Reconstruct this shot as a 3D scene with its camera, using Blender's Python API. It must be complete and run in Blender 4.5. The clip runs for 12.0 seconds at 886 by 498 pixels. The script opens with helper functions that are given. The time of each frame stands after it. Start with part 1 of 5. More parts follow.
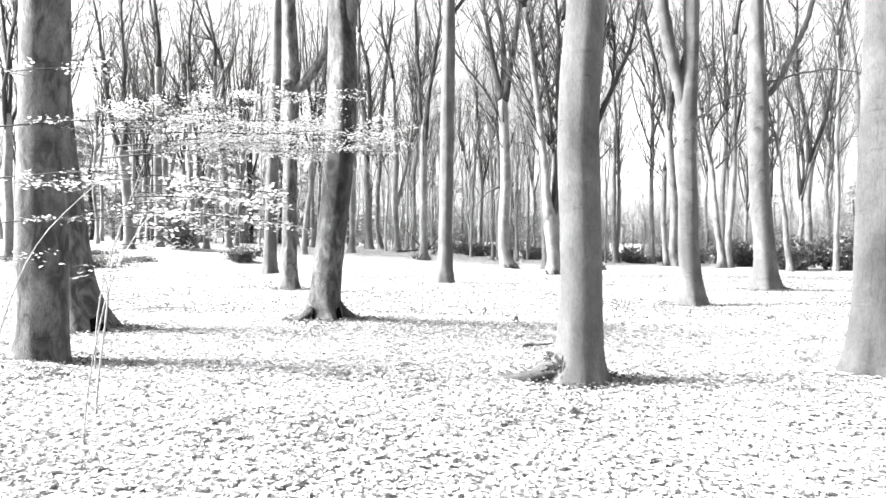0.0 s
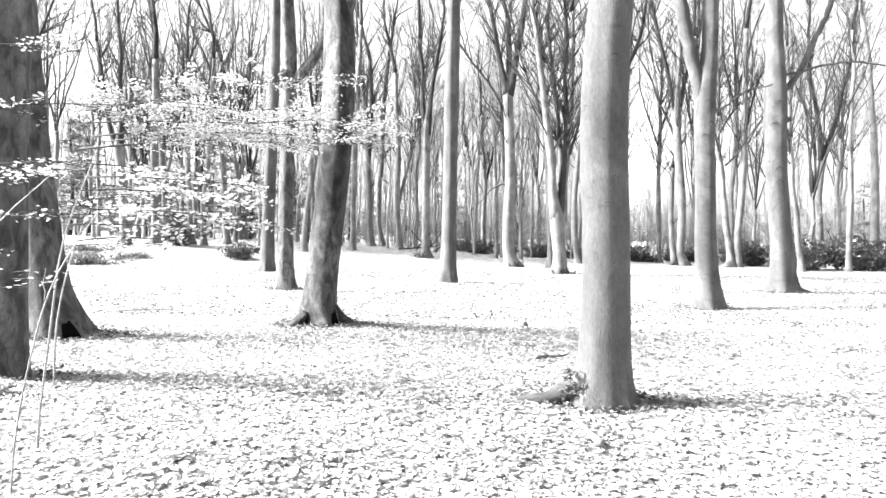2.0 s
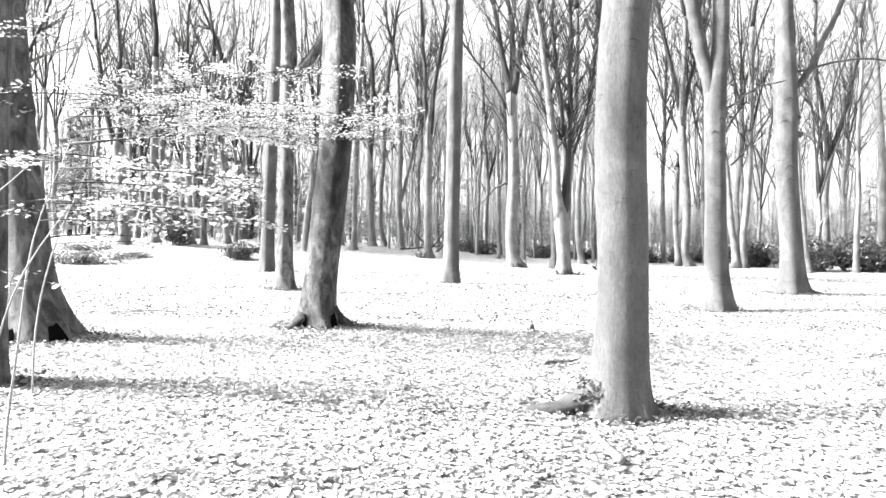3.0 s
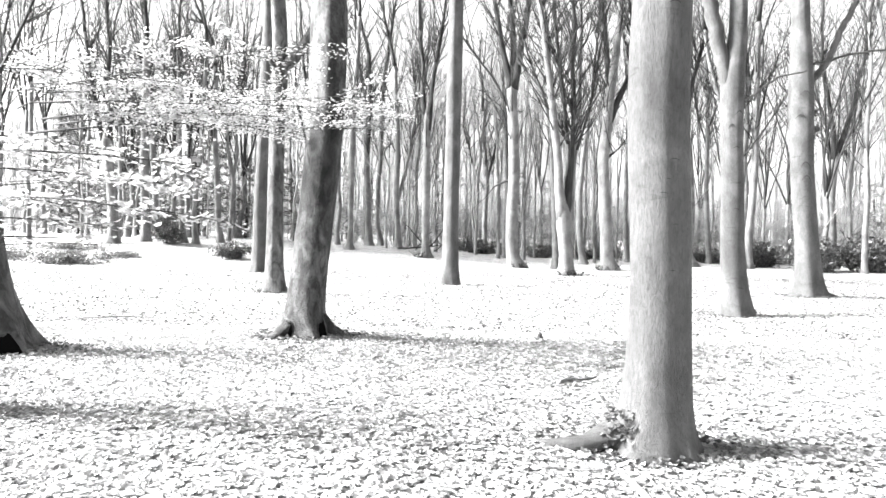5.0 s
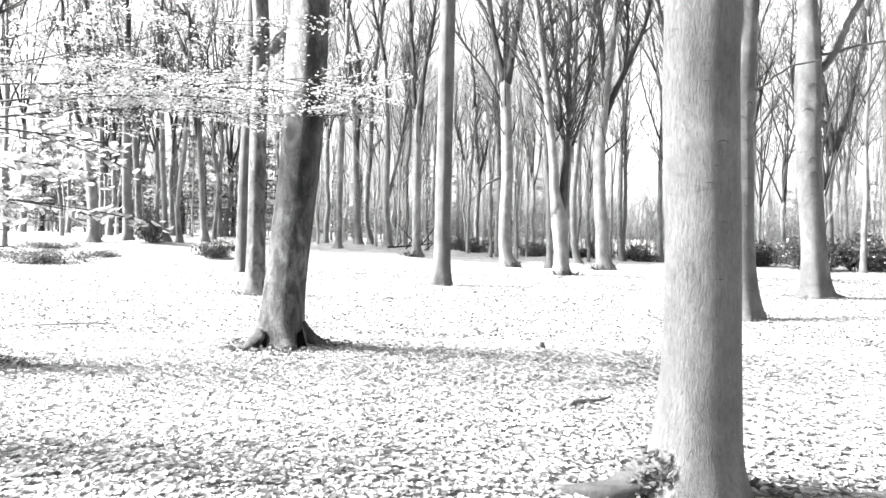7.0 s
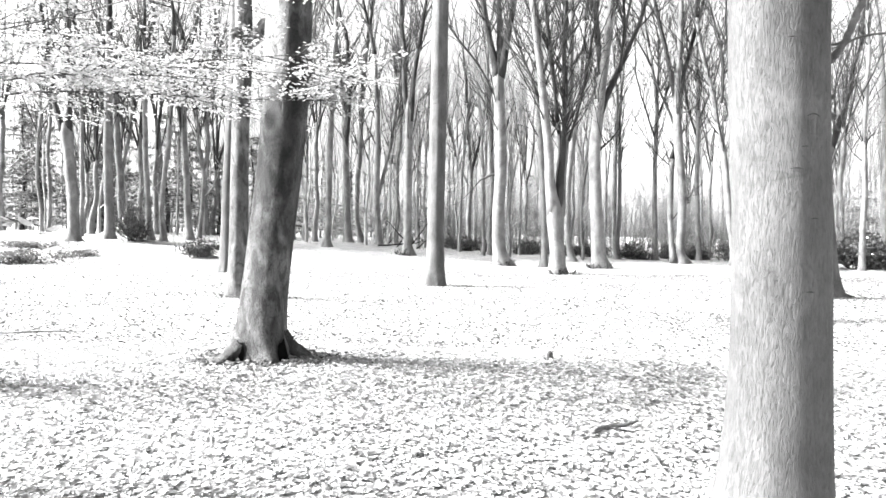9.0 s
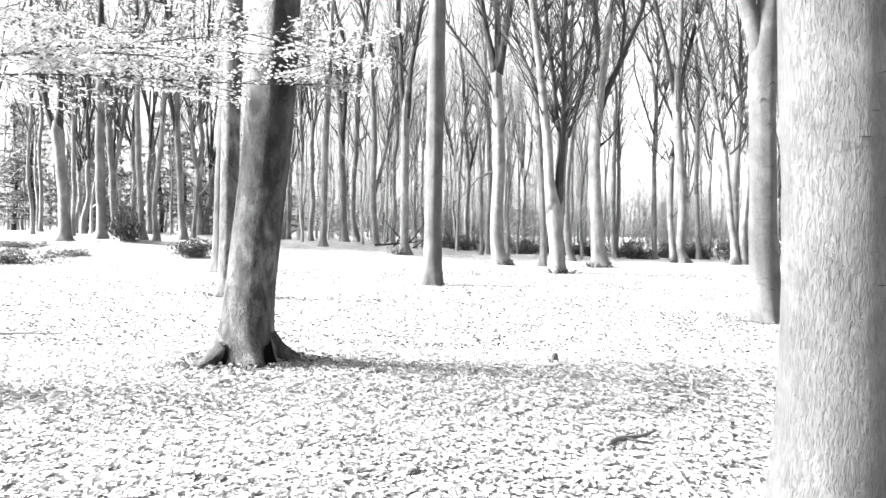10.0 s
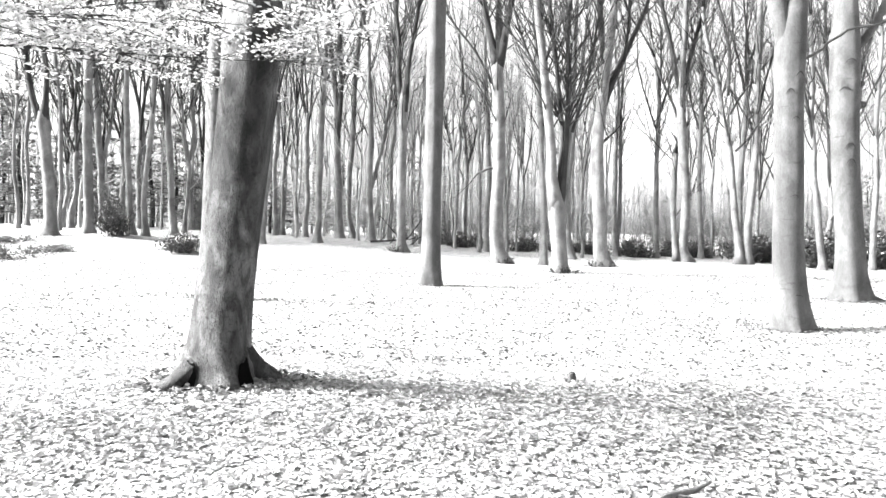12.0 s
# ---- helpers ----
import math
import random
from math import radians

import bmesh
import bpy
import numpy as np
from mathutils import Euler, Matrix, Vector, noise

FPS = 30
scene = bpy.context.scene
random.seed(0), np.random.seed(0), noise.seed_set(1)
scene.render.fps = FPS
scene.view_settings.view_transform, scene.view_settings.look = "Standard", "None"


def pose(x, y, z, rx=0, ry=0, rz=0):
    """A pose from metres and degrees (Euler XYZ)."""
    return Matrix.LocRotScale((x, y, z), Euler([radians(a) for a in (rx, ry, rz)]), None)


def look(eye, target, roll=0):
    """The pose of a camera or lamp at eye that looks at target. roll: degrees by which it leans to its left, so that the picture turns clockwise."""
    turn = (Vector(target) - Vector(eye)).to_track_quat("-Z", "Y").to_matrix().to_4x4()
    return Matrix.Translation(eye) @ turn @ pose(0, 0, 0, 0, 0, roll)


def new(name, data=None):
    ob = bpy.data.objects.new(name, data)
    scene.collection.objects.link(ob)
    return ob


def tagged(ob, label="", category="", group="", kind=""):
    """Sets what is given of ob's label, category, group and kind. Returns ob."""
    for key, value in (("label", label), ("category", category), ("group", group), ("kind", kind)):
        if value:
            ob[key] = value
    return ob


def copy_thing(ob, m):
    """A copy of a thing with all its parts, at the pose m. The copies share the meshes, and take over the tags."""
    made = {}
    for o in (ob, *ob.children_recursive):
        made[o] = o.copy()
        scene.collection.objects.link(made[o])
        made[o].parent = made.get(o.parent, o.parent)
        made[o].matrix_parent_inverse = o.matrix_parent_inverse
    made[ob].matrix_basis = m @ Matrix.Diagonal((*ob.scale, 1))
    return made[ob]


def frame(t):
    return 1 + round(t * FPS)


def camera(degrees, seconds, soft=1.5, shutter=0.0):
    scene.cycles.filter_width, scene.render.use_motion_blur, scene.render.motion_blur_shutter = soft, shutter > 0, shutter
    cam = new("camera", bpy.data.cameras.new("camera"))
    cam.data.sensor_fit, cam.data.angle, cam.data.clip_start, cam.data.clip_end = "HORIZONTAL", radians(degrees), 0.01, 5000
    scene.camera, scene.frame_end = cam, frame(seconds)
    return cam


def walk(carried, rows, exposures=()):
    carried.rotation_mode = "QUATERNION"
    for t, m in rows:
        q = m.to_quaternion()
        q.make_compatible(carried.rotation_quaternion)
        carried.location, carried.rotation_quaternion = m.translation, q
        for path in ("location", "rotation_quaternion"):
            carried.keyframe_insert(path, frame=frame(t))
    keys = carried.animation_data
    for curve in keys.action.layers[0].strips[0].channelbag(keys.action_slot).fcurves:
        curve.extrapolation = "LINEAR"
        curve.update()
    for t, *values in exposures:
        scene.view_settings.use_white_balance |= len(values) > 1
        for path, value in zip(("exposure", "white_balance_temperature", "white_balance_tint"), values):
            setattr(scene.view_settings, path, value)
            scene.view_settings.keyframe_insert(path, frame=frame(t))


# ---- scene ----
cam = camera(66.5, 12.0, 1.5)
PATH = [
    (0, (0.041, 0.032, 1.524), (0.03, 2.032, 1.499), 0.7),
    (0.5, (0.047, 0.26, 1.56), (0.036, 2.26, 1.532), 0.7),
    (1, (0.046, 0.481, 1.554), (0.033, 2.481, 1.525), 0.8),
    (1.5, (0.027, 0.717, 1.543), (0.012, 2.717, 1.511), 0.9),
    (2, (-0.003, 0.948, 1.572), (-0.02, 2.948, 1.537), 1.0),
    (2.5, (-0.024, 1.158, 1.587), (-0.045, 3.157, 1.551), 1.0),
    (3, (-0.038, 1.377, 1.553), (-0.06, 3.377, 1.519), 1.1),
    (5, (-0.085, 2.398, 1.573), (-0.1, 4.398, 1.536), 1.2),
    (5.5, (-0.093, 2.642, 1.608), (-0.101, 4.642, 1.571), 1.2),
    (6, (-0.096, 2.866, 1.595), (-0.097, 4.865, 1.557), 1.1),
    (6.5, (-0.095, 3.121, 1.572), (-0.089, 5.121, 1.532), 1.2),
    (7, (-0.109, 3.367, 1.588), (-0.097, 5.367, 1.546), 1.2),
    (9, (-0.198, 4.276, 1.6), (-0.157, 6.275, 1.552), 1.1),
    (9.5, (-0.197, 4.529, 1.555), (-0.151, 6.528, 1.508), 1.1),
    (10, (-0.194, 4.797, 1.531), (-0.145, 6.796, 1.484), 1.0),
    (10.5, (-0.203, 5.044, 1.558), (-0.15, 7.043, 1.504), 1.2),
    (11, (-0.213, 5.288, 1.552), (-0.157, 7.286, 1.497), 1.2),
    (11.5, (-0.229, 5.547, 1.545), (-0.171, 7.546, 1.488), 1.3),
    (12, (-0.241, 5.79, 1.585), (-0.181, 7.789, 1.526), 1.4),
]
walk(cam, [(t, look(eye, target, roll)) for t, eye, target, roll in PATH])

# ---- light ----
SUN_EL, SUN_AZ = 33.0, 271.5          # degrees; azimuth clockwise from +y
scene.view_settings.exposure = 3.28
world = bpy.data.worlds.new("world")
scene.world = world
world.use_nodes = True
wn, wl = world.node_tree.nodes, world.node_tree.links
wn.clear()
sky = wn.new("ShaderNodeTexSky")
sky.sky_type = "NISHITA"
sky.sun_disc = False
sky.sun_elevation, sky.sun_rotation = radians(SUN_EL), radians(SUN_AZ)
sky.dust_density = 2.5
grey = wn.new("ShaderNodeRGBToBW")    # black-and-white film
bg = wn.new("ShaderNodeBackground")
bg.inputs["Strength"].default_value = 0.065
wo = wn.new("ShaderNodeOutputWorld")
wl.new(sky.outputs[0], grey.inputs[0])
wl.new(grey.outputs[0], bg.inputs[0])
wl.new(bg.outputs[0], wo.inputs[0])
lamp = bpy.data.lights.new("sun", "SUN")
lamp.energy, lamp.angle, lamp.color = 5.0, radians(20), (1, 1, 1)
sun_dir = Vector((math.sin(radians(SUN_AZ)) * math.cos(radians(SUN_EL)), math.cos(radians(SUN_AZ)) * math.cos(radians(SUN_EL)), math.sin(radians(SUN_EL))))
sun = new("sun", lamp)
sun.matrix_world = look(sun_dir * 60, (0, 0, 0))


# ---- materials (all neutral: the film is black and white) ----
def node(nt, kind, **vals):
    n = nt.nodes.new(kind)
    for k, v in vals.items():
        n.inputs[k.replace("_", " ")].default_value = v
    return n


def base_mat(name, rough, spec=0.3):
    m = bpy.data.materials.new(name)
    m.use_nodes = True
    nt = m.node_tree
    b = nt.nodes["Principled BSDF"]
    b.inputs["Roughness"].default_value = rough
    b.inputs["Specular IOR Level"].default_value = spec
    return m, nt, b


def ramp(nt, src, stops):
    r = nt.nodes.new("ShaderNodeValToRGB")
    el = r.color_ramp.elements
    while len(el) < len(stops):
        el.new(0.5)
    for e, (p, v) in zip(el, stops):
        e.position, e.color = p, (v, v, v, 1)
    nt.links.new(src, r.inputs[0])
    return r.outputs[0]


def mixc(nt, kind, fac, a, b):
    m = nt.nodes.new("ShaderNodeMix")
    m.data_type, m.blend_type = "RGBA", kind
    for sock, v in ((m.inputs[0], fac), (m.inputs[6], a), (m.inputs[7], b)):
        if hasattr(v, "node"):
            nt.links.new(v, sock)
        else:
            sock.default_value = v if sock == m.inputs[0] else (v, v, v, 1)
    return m.outputs[2]


def bark_mat(name, dark, mid, light, bump=0.5, pits=0.1, stains=0.0):
    m, nt, b = base_mat(name, 0.75, 0.25)
    L = nt.links
    tc = nt.nodes.new("ShaderNodeTexCoord")
    oi = nt.nodes.new("ShaderNodeObjectInfo")
    add = nt.nodes.new("ShaderNodeVectorMath")
    mul = nt.nodes.new("ShaderNodeVectorMath")
    mul.operation = "SCALE"
    L.new(oi.outputs["Random"], mul.inputs["Scale"])
    mul.inputs[0].default_value = (7, 13, 29)
    L.new(tc.outputs["Object"], add.inputs[0])
    L.new(mul.outputs[0], add.inputs[1])

    def noise_of(sx, sz, scale, detail, dist=0.0):
        mp = nt.nodes.new("ShaderNodeMapping")
        mp.inputs["Scale"].default_value = (sx, sx, sz)
        L.new(add.outputs[0], mp.inputs[0])
        n = node(nt, "ShaderNodeTexNoise", Scale=scale, Detail=detail, Distortion=dist)
        L.new(mp.outputs[0], n.inputs["Vector"])
        return n.outputs["Fac"]

    streak = noise_of(1, 0.3, 34, 6, 0.6)
    blotch = noise_of(1, 0.6, 2.2, 6, 0.6)
    grain = noise_of(1, 0.3, 60, 4)
    rings = noise_of(1.3, 7.0, 2.2, 4, 0.5)
    crack = noise_of(1, 0.2, 115, 4, 1.2)
    col = ramp(nt, blotch, [(0.3, dark), (0.5, mid), (0.72, light)])
    col = mixc(nt, "MULTIPLY", 0.4, col, ramp(nt, streak, [(0.3, 0.6), (0.5, 0.98), (0.7, 1.2)]))
    col = mixc(nt, "MULTIPLY", 0.25, col, ramp(nt, grain, [(0.32, 0.55), (0.6, 1.15)]))
    col = mixc(nt, "MULTIPLY", 0.7, col, ramp(nt, rings, [(0.28, 0.55), (0.36, 1.0)]))
    col = mixc(nt, "MULTIPLY", 0.35, col, ramp(nt, crack, [(0.38, 0.45), (0.45, 1.0), (0.7, 1.1)]))
    pit = noise_of(1, 0.7, 34, 5, 1.2)
    col = mixc(nt, "MULTIPLY", pits, col, ramp(nt, pit, [(0.36, 0.2), (0.44, 0.95), (0.7, 1.3)]))
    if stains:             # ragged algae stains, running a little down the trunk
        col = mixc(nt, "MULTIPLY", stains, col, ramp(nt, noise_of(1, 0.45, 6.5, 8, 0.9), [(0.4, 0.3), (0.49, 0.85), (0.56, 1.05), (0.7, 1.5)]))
    L.new(col, b.inputs["Base Color"])
    h = mixc(nt, "ADD", 0.6, ramp(nt, crack, [(0.36, 0.0), (0.5, 1.0)]), ramp(nt, grain, [(0.3, 0.0), (0.7, 0.6)]))
    bp = node(nt, "ShaderNodeBump", Strength=bump, Distance=0.012)
    L.new(h, bp.inputs["Height"])
    L.new(bp.outputs[0], b.inputs["Normal"])
    return m


def damp_patches(nt, tc, col):
    for scale, lo, a, b in ((2.6, 0.55, 0.34, 0.44), (0.6, 0.75, 0.34, 0.5)):
        n = node(nt, "ShaderNodeTexNoise", Scale=scale, Detail=4.0, Roughness=0.65)
        nt.links.new(tc.outputs["Object"], n.inputs["Vector"])
        col = mixc(nt, "MULTIPLY", 1.0, col, ramp(nt, n.outputs["Fac"], [(a, lo), (b, 1.0)]))
    return col


def leaf_mat(name, lo, hi, trans, rough=0.5, spec=0.4, few=0.25, damp=False):
    """Leaves: grey value by the piece, some light through them."""
    m, nt, b = base_mat(name, rough, spec)
    L = nt.links
    geo = nt.nodes.new("ShaderNodeNewGeometry")
    tc = nt.nodes.new("ShaderNodeTexCoord")
    n = node(nt, "ShaderNodeTexNoise", Scale=55.0, Detail=4.0)
    L.new(tc.outputs["Object"], n.inputs["Vector"])
    col = ramp(nt, geo.outputs["Random Per Island"], [(0.0, lo), (few * 0.5, lo * 1.8), (few, lo * 0.5 + hi * 0.5), (min(1, few * 2.2), hi * 0.85), (1.0, hi)])
    col = mixc(nt, "MULTIPLY", 0.5, col, ramp(nt, n.outputs["Fac"], [(0.3, 0.55), (0.6, 1.1)]))
    if damp:               # stretches of wetter, darker leaves
        col = damp_patches(nt, tc, col)
    L.new(col, b.inputs["Base Color"])
    if trans:
        t = nt.nodes.new("ShaderNodeBsdfTranslucent")
        mx = nt.nodes.new("ShaderNodeMixShader")
        mx.inputs[0].default_value = trans
        L.new(col, t.inputs[0])
        L.new(b.outputs[0], mx.inputs[1])
        L.new(t.outputs[0], mx.inputs[2])
        L.new(mx.outputs[0], nt.nodes["Material Output"].inputs[0])
    return m


def litter_mat():
    """Trodden beech litter between and beyond the loose leaves."""
    m, nt, b = base_mat("leaf_litter_ground", 0.8, 0.2)
    L = nt.links
    tc = nt.nodes.new("ShaderNodeTexCoord")
    warp = node(nt, "ShaderNodeTexNoise", Scale=9.0, Detail=3.0)
    L.new(tc.outputs["Object"], warp.inputs["Vector"])
    vm = nt.nodes.new("ShaderNodeVectorMath")
    vm.operation = "MULTIPLY_ADD"
    vm.inputs[1].default_value = (0.12, 0.12, 0.12)
    L.new(warp.outputs["Color"], vm.inputs[0])
    L.new(tc.outputs["Object"], vm.inputs[2])
    cells, edges = [], []
    for sc in (13.0, 21.0):
        v = node(nt, "ShaderNodeTexVoronoi", Scale=sc)
        L.new(vm.outputs[0], v.inputs["Vector"])
        cells.append(v)
        e = node(nt, "ShaderNodeTexVoronoi", Scale=sc)
        e.feature = "DISTANCE_TO_EDGE"
        L.new(vm.outputs[0], e.inputs["Vector"])
        edges.append(e)
    bw = nt.nodes.new("ShaderNodeRGBToBW")
    L.new(cells[0].outputs["Color"], bw.inputs[0])
    bw2 = nt.nodes.new("ShaderNodeRGBToBW")
    L.new(cells[1].outputs["Color"], bw2.inputs[0])
    col = mixc(nt, "MIX", 0.45, ramp(nt, bw.outputs[0], [(0.15, 0.26), (0.35, 0.4), (0.8, 0.55)]), ramp(nt, bw2.outputs[0], [(0.15, 0.26), (0.4, 0.42), (0.85, 0.56)]))
    col = mixc(nt, "MULTIPLY", 1.0, col, ramp(nt, edges[0].outputs["Distance"], [(0.0, 0.58), (0.1, 0.78), (0.2, 1.0)]))
    col = damp_patches(nt, tc, col)
    L.new(col, b.inputs["Base Color"])
    bp = node(nt, "ShaderNodeBump", Strength=0.9, Distance=0.03)
    h = mixc(nt, "ADD", 0.7, ramp(nt, edges[0].outputs["Distance"], [(0.0, 0.0), (0.2, 1.0)]), bw2.outputs[0])
    L.new(h, bp.inputs["Height"])
    L.new(bp.outputs[0], b.inputs["Normal"])
    return m


BARK = bark_mat("beech_bark", 0.042, 0.07, 0.112, 0.6, 0.15, 0.1)
BARK_MOTTLED = bark_mat("mottled_beech_bark", 0.043, 0.083, 0.145, 0.7, 0.3, 0.8)
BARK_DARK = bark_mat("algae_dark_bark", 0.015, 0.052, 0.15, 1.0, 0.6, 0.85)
# far trunks get paler bark; sunlight they lack is put into the colour
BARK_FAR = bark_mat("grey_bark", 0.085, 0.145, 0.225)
# near-black colour that stands for the shade in root hollows
HOLLOW_SHADE = leaf_mat("painted_hollow_shade", 0.002, 0.005, 0.0, 0.98, 0.0)
# young bark; on the low side shoots its paleness stands for sunlight
BARK_PALE = bark_mat("young_and_lit_bark", 0.19, 0.28, 0.4)
# crown limbs darker than the trunks: crown shade put into their bark colour
LIMB = bark_mat("shaded_limb_bark", 0.014, 0.026, 0.046)
# far twigs paler than near ones: distance haze and glare put into the colour
TWIG_FAR = bark_mat("hazed_far_twig_bark", 0.07, 0.115, 0.18, 0.2)
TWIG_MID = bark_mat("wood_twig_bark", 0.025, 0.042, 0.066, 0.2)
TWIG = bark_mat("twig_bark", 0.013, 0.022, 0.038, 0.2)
DEADWOOD = bark_mat("dead_wood", 0.12, 0.2, 0.32, 0.7)
BRUSH_ROD = bark_mat("pale_rod_bark", 0.09, 0.145, 0.22, 0.2)
# young growth far off, paled in its colour like haze
THICKET = bark_mat("hazed_young_growth_bark", 0.11, 0.18, 0.28, 0.2)
LITTER = litter_mat()
LEAF = leaf_mat("fallen_leaves", 0.18, 0.55, 0.2, 0.5, 0.4, 0.42, True)
LEAF_MID = leaf_mat("half_dry_fallen_leaves", 0.17, 0.54, 0.15, 0.5, 0.4, 0.4, True)
LEAF_WORN = leaf_mat("worn_fallen_leaves", 0.03, 0.4, 0.1, 0.5, 0.4, 0.85, True)
LEAF_PALE = leaf_mat("pale_kept_leaves", 0.16, 0.44, 0.45)
LEAF_EVER = leaf_mat("evergreen_leaves", 0.022, 0.06, 0.1, 0.35, 0.5)
LEAF_NEEDLE = leaf_mat("needle_sprays", 0.18, 0.36, 0.2, 0.6)
LEAF_NEEDLE_DARK = leaf_mat("dark_needle_sprays", 0.04, 0.15, 0.2, 0.6)
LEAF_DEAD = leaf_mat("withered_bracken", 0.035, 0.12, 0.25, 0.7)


# ---- mesh tools ----
def smooth(a, b, x):
    t = min(1.0, max(0.0, (x - a) / (b - a)))
    return t * t * (3 - 2 * t)


def ground_z(x, y):
    """Nearly level floor with a low rise far off, on the side of the sun."""
    rise = 0.85 * smooth(30, 50, y) * smooth(8, -6, x) + 0.35 * smooth(24, 40, y) * smooth(-8, -18, x)
    rise += 0.15 * math.exp(-((x + 4.7) ** 2 / 0.5 + (y - 7.35) ** 2 / 0.12))
    rise += 0.1 * math.exp(-((x + 2.15) ** 2 + (y - 12.3) ** 2) / 3.0) - 0.11 * math.exp(-((x - 6.45) ** 2 + (y - 18) ** 2) / 6.0)
    return rise + 0.025 * math.sin(x * 0.9 + 0.4) * math.sin(y * 0.7) * smooth(2, 6, y)


class Soup:
    """Vertices and faces gathered before they become one mesh."""

    def __init__(self):
        self.v, self.f, self.n = [], [], 0

    def add(self, verts, faces):
        self.v.append(np.asarray(verts, dtype=float))
        self.f.extend([tuple(int(i) + self.n for i in q) for q in faces])
        self.n += len(verts)

    def mesh(self, name, mat, flat=False):
        me = bpy.data.meshes.new(name)
        me.from_pydata(np.concatenate(self.v).tolist(), [], self.f)
        me.materials.append(mat)
        if not flat:
            me.polygons.foreach_set("use_smooth", [True] * len(me.polygons))
        me.update()
        return me


def tube(soup, pts, rad, n, shape=None):
    """A tapered tube along pts; shape(angle, i) scales the radius."""
    pts, rad = np.asarray(pts, dtype=float), np.asarray(rad, dtype=float)
    k = len(pts)
    tan = np.gradient(pts, axis=0)
    tan /= np.linalg.norm(tan, axis=1)[:, None] + 1e-9
    mean = tan.mean(axis=0)
    ref = np.array((1.0, 0, 0)) if abs(mean[0]) < 0.75 * np.linalg.norm(mean) else np.array((0, 1.0, 0))
    u = np.cross(tan, ref)
    u /= np.linalg.norm(u, axis=1)[:, None] + 1e-9
    w = np.cross(tan, u)
    ang = np.arange(n) * 2 * math.pi / n
    rr = np.repeat(rad[:, None], n, axis=1)
    if shape is not None:
        rr = rr * shape(ang, pts)
    v = pts[:, None, :] + rr[:, :, None] * (np.cos(ang)[None, :, None] * u[:, None, :] + np.sin(ang)[None, :, None] * w[:, None, :])
    faces = []
    for i in range(k - 1):
        for j in range(n):
            a, b = i * n + j, i * n + (j + 1) % n
            faces.append((a, a + n, b + n, b))
    faces.append(tuple((k - 1) * n + j for j in range(n))[::-1])
    faces.append(tuple(range(n)))
    soup.add(v.reshape(-1, 3), faces)


def part(name, mesh, parent, label="", kind=""):
    ob = new(name, mesh)
    ob.parent = parent
    return tagged(ob, label, kind=kind)


def thing(name, x, y, label, category, group="", z=None):
    ob = new(name)
    ob.empty_display_size = 0.2
    ob.location = (x, y, ground_z(x, y) if z is None else z)
    return tagged(ob, label, category, group)


def unit(v):
    return v / (np.linalg.norm(v) + 1e-9)


SIDES, SEGS, KIDS = (7, 4, 3, 3), (11, 5, 2, 1), (13, 5, 4, 0)


def branch(soups, rng, p, d, length, r, level, last, up=0.12, wander=0.1, spread=0.62, kids=1.0, start=0.22):
    """One bough and what grows from it; soups[level] takes the tubes."""
    k = SEGS[level]
    if level == 3:            # the last shoots: plain thin cones
        p, d = np.array(p, dtype=float), unit(np.array(d, dtype=float) + np.array((0, 0, up)))
        u = unit(np.cross(d, rng.normal(0, 1, 3)))
        w = np.cross(d, u)
        soups[3].add([p + u * r, p + (w * 0.87 - u * 0.5) * r, p - (w * 0.87 + u * 0.5) * r, p + d * length], [(0, 1, 3), (1, 2, 3), (2, 0, 3)])
        return
    p, d = np.array(p, dtype=float), unit(np.array(d, dtype=float))
    pts, dirs = [p], [d]
    for _ in range(k):
        d = unit(d + rng.normal(0, wander, 3) + np.array((0, 0, up)))
        p = p + d * length / k
        pts.append(p)
        dirs.append(d)
    rad = r * np.linspace(1.0, 0.28, k + 1)
    tube(soups[level], pts, rad, SIDES[level])
    if level < last:
        for _ in range(max(1, round(KIDS[level] * kids))):
            f = rng.uniform(start, 0.97)
            i = min(int(f * k), k - 1)
            q = pts[i] + (pts[i + 1] - pts[i]) * (f * k - i)
            side = unit(np.cross(dirs[i], rng.normal(0, 1, 3)))
            branch(soups, rng, q, dirs[i] + side * spread * rng.uniform(0.6, 1.3), length * (rng.uniform(0.16, 0.46) if level == 0 else rng.uniform(0.3, 0.55)) * (1.15 - 0.4 * f),
                   max(rad[i] * rng.uniform(0.35, 0.55), 0.011), level + 1, last, up * 0.75, wander * 1.3, spread * 1.12, kids, 0.15)


def trunk_shape(rng, flare, height=0.24, lobes=(3, 4, 5), ridge=None):
    ph, am = rng.uniform(0, 6.28, 6), rng.uniform(0.4, 1.0, 6)

    def shape(ang, pts):
        z = pts[:, 2][:, None]
        a = ang[None, :]
        lobe = sum(am[i] * np.maximum(0, np.cos(lobes[i] * 0.5 * (a - ph[i])) ** 2 - 0.35) ** 2 * 2.4 for i in range(3)) / 2.0
        toe = np.exp(-np.maximum(z, 0) / height)
        ripple = 0.025 * np.sin(3 * a + ph[3] + z * 0.5) + 0.018 * np.sin(5 * a + ph[4] - z * 0.9) + 0.014 * np.sin(2 * a + z * 2.3 + ph[5]) + 0.012 * np.sin(9 * a + ph[2] + 0.4 * z)
        if ridge is not None:  # two flatter faces that meet in a rounded edge
            ripple = ripple * 0.6 + 0.1 * np.cos(2 * (a - ridge)) + 0.045 * np.cos(4 * (a - ridge))
        return 1 + ripple + flare * toe * (0.35 + 0.9 * lobe) + 0.06 * np.exp(-np.maximum(z, 0) / 0.8)
    return shape


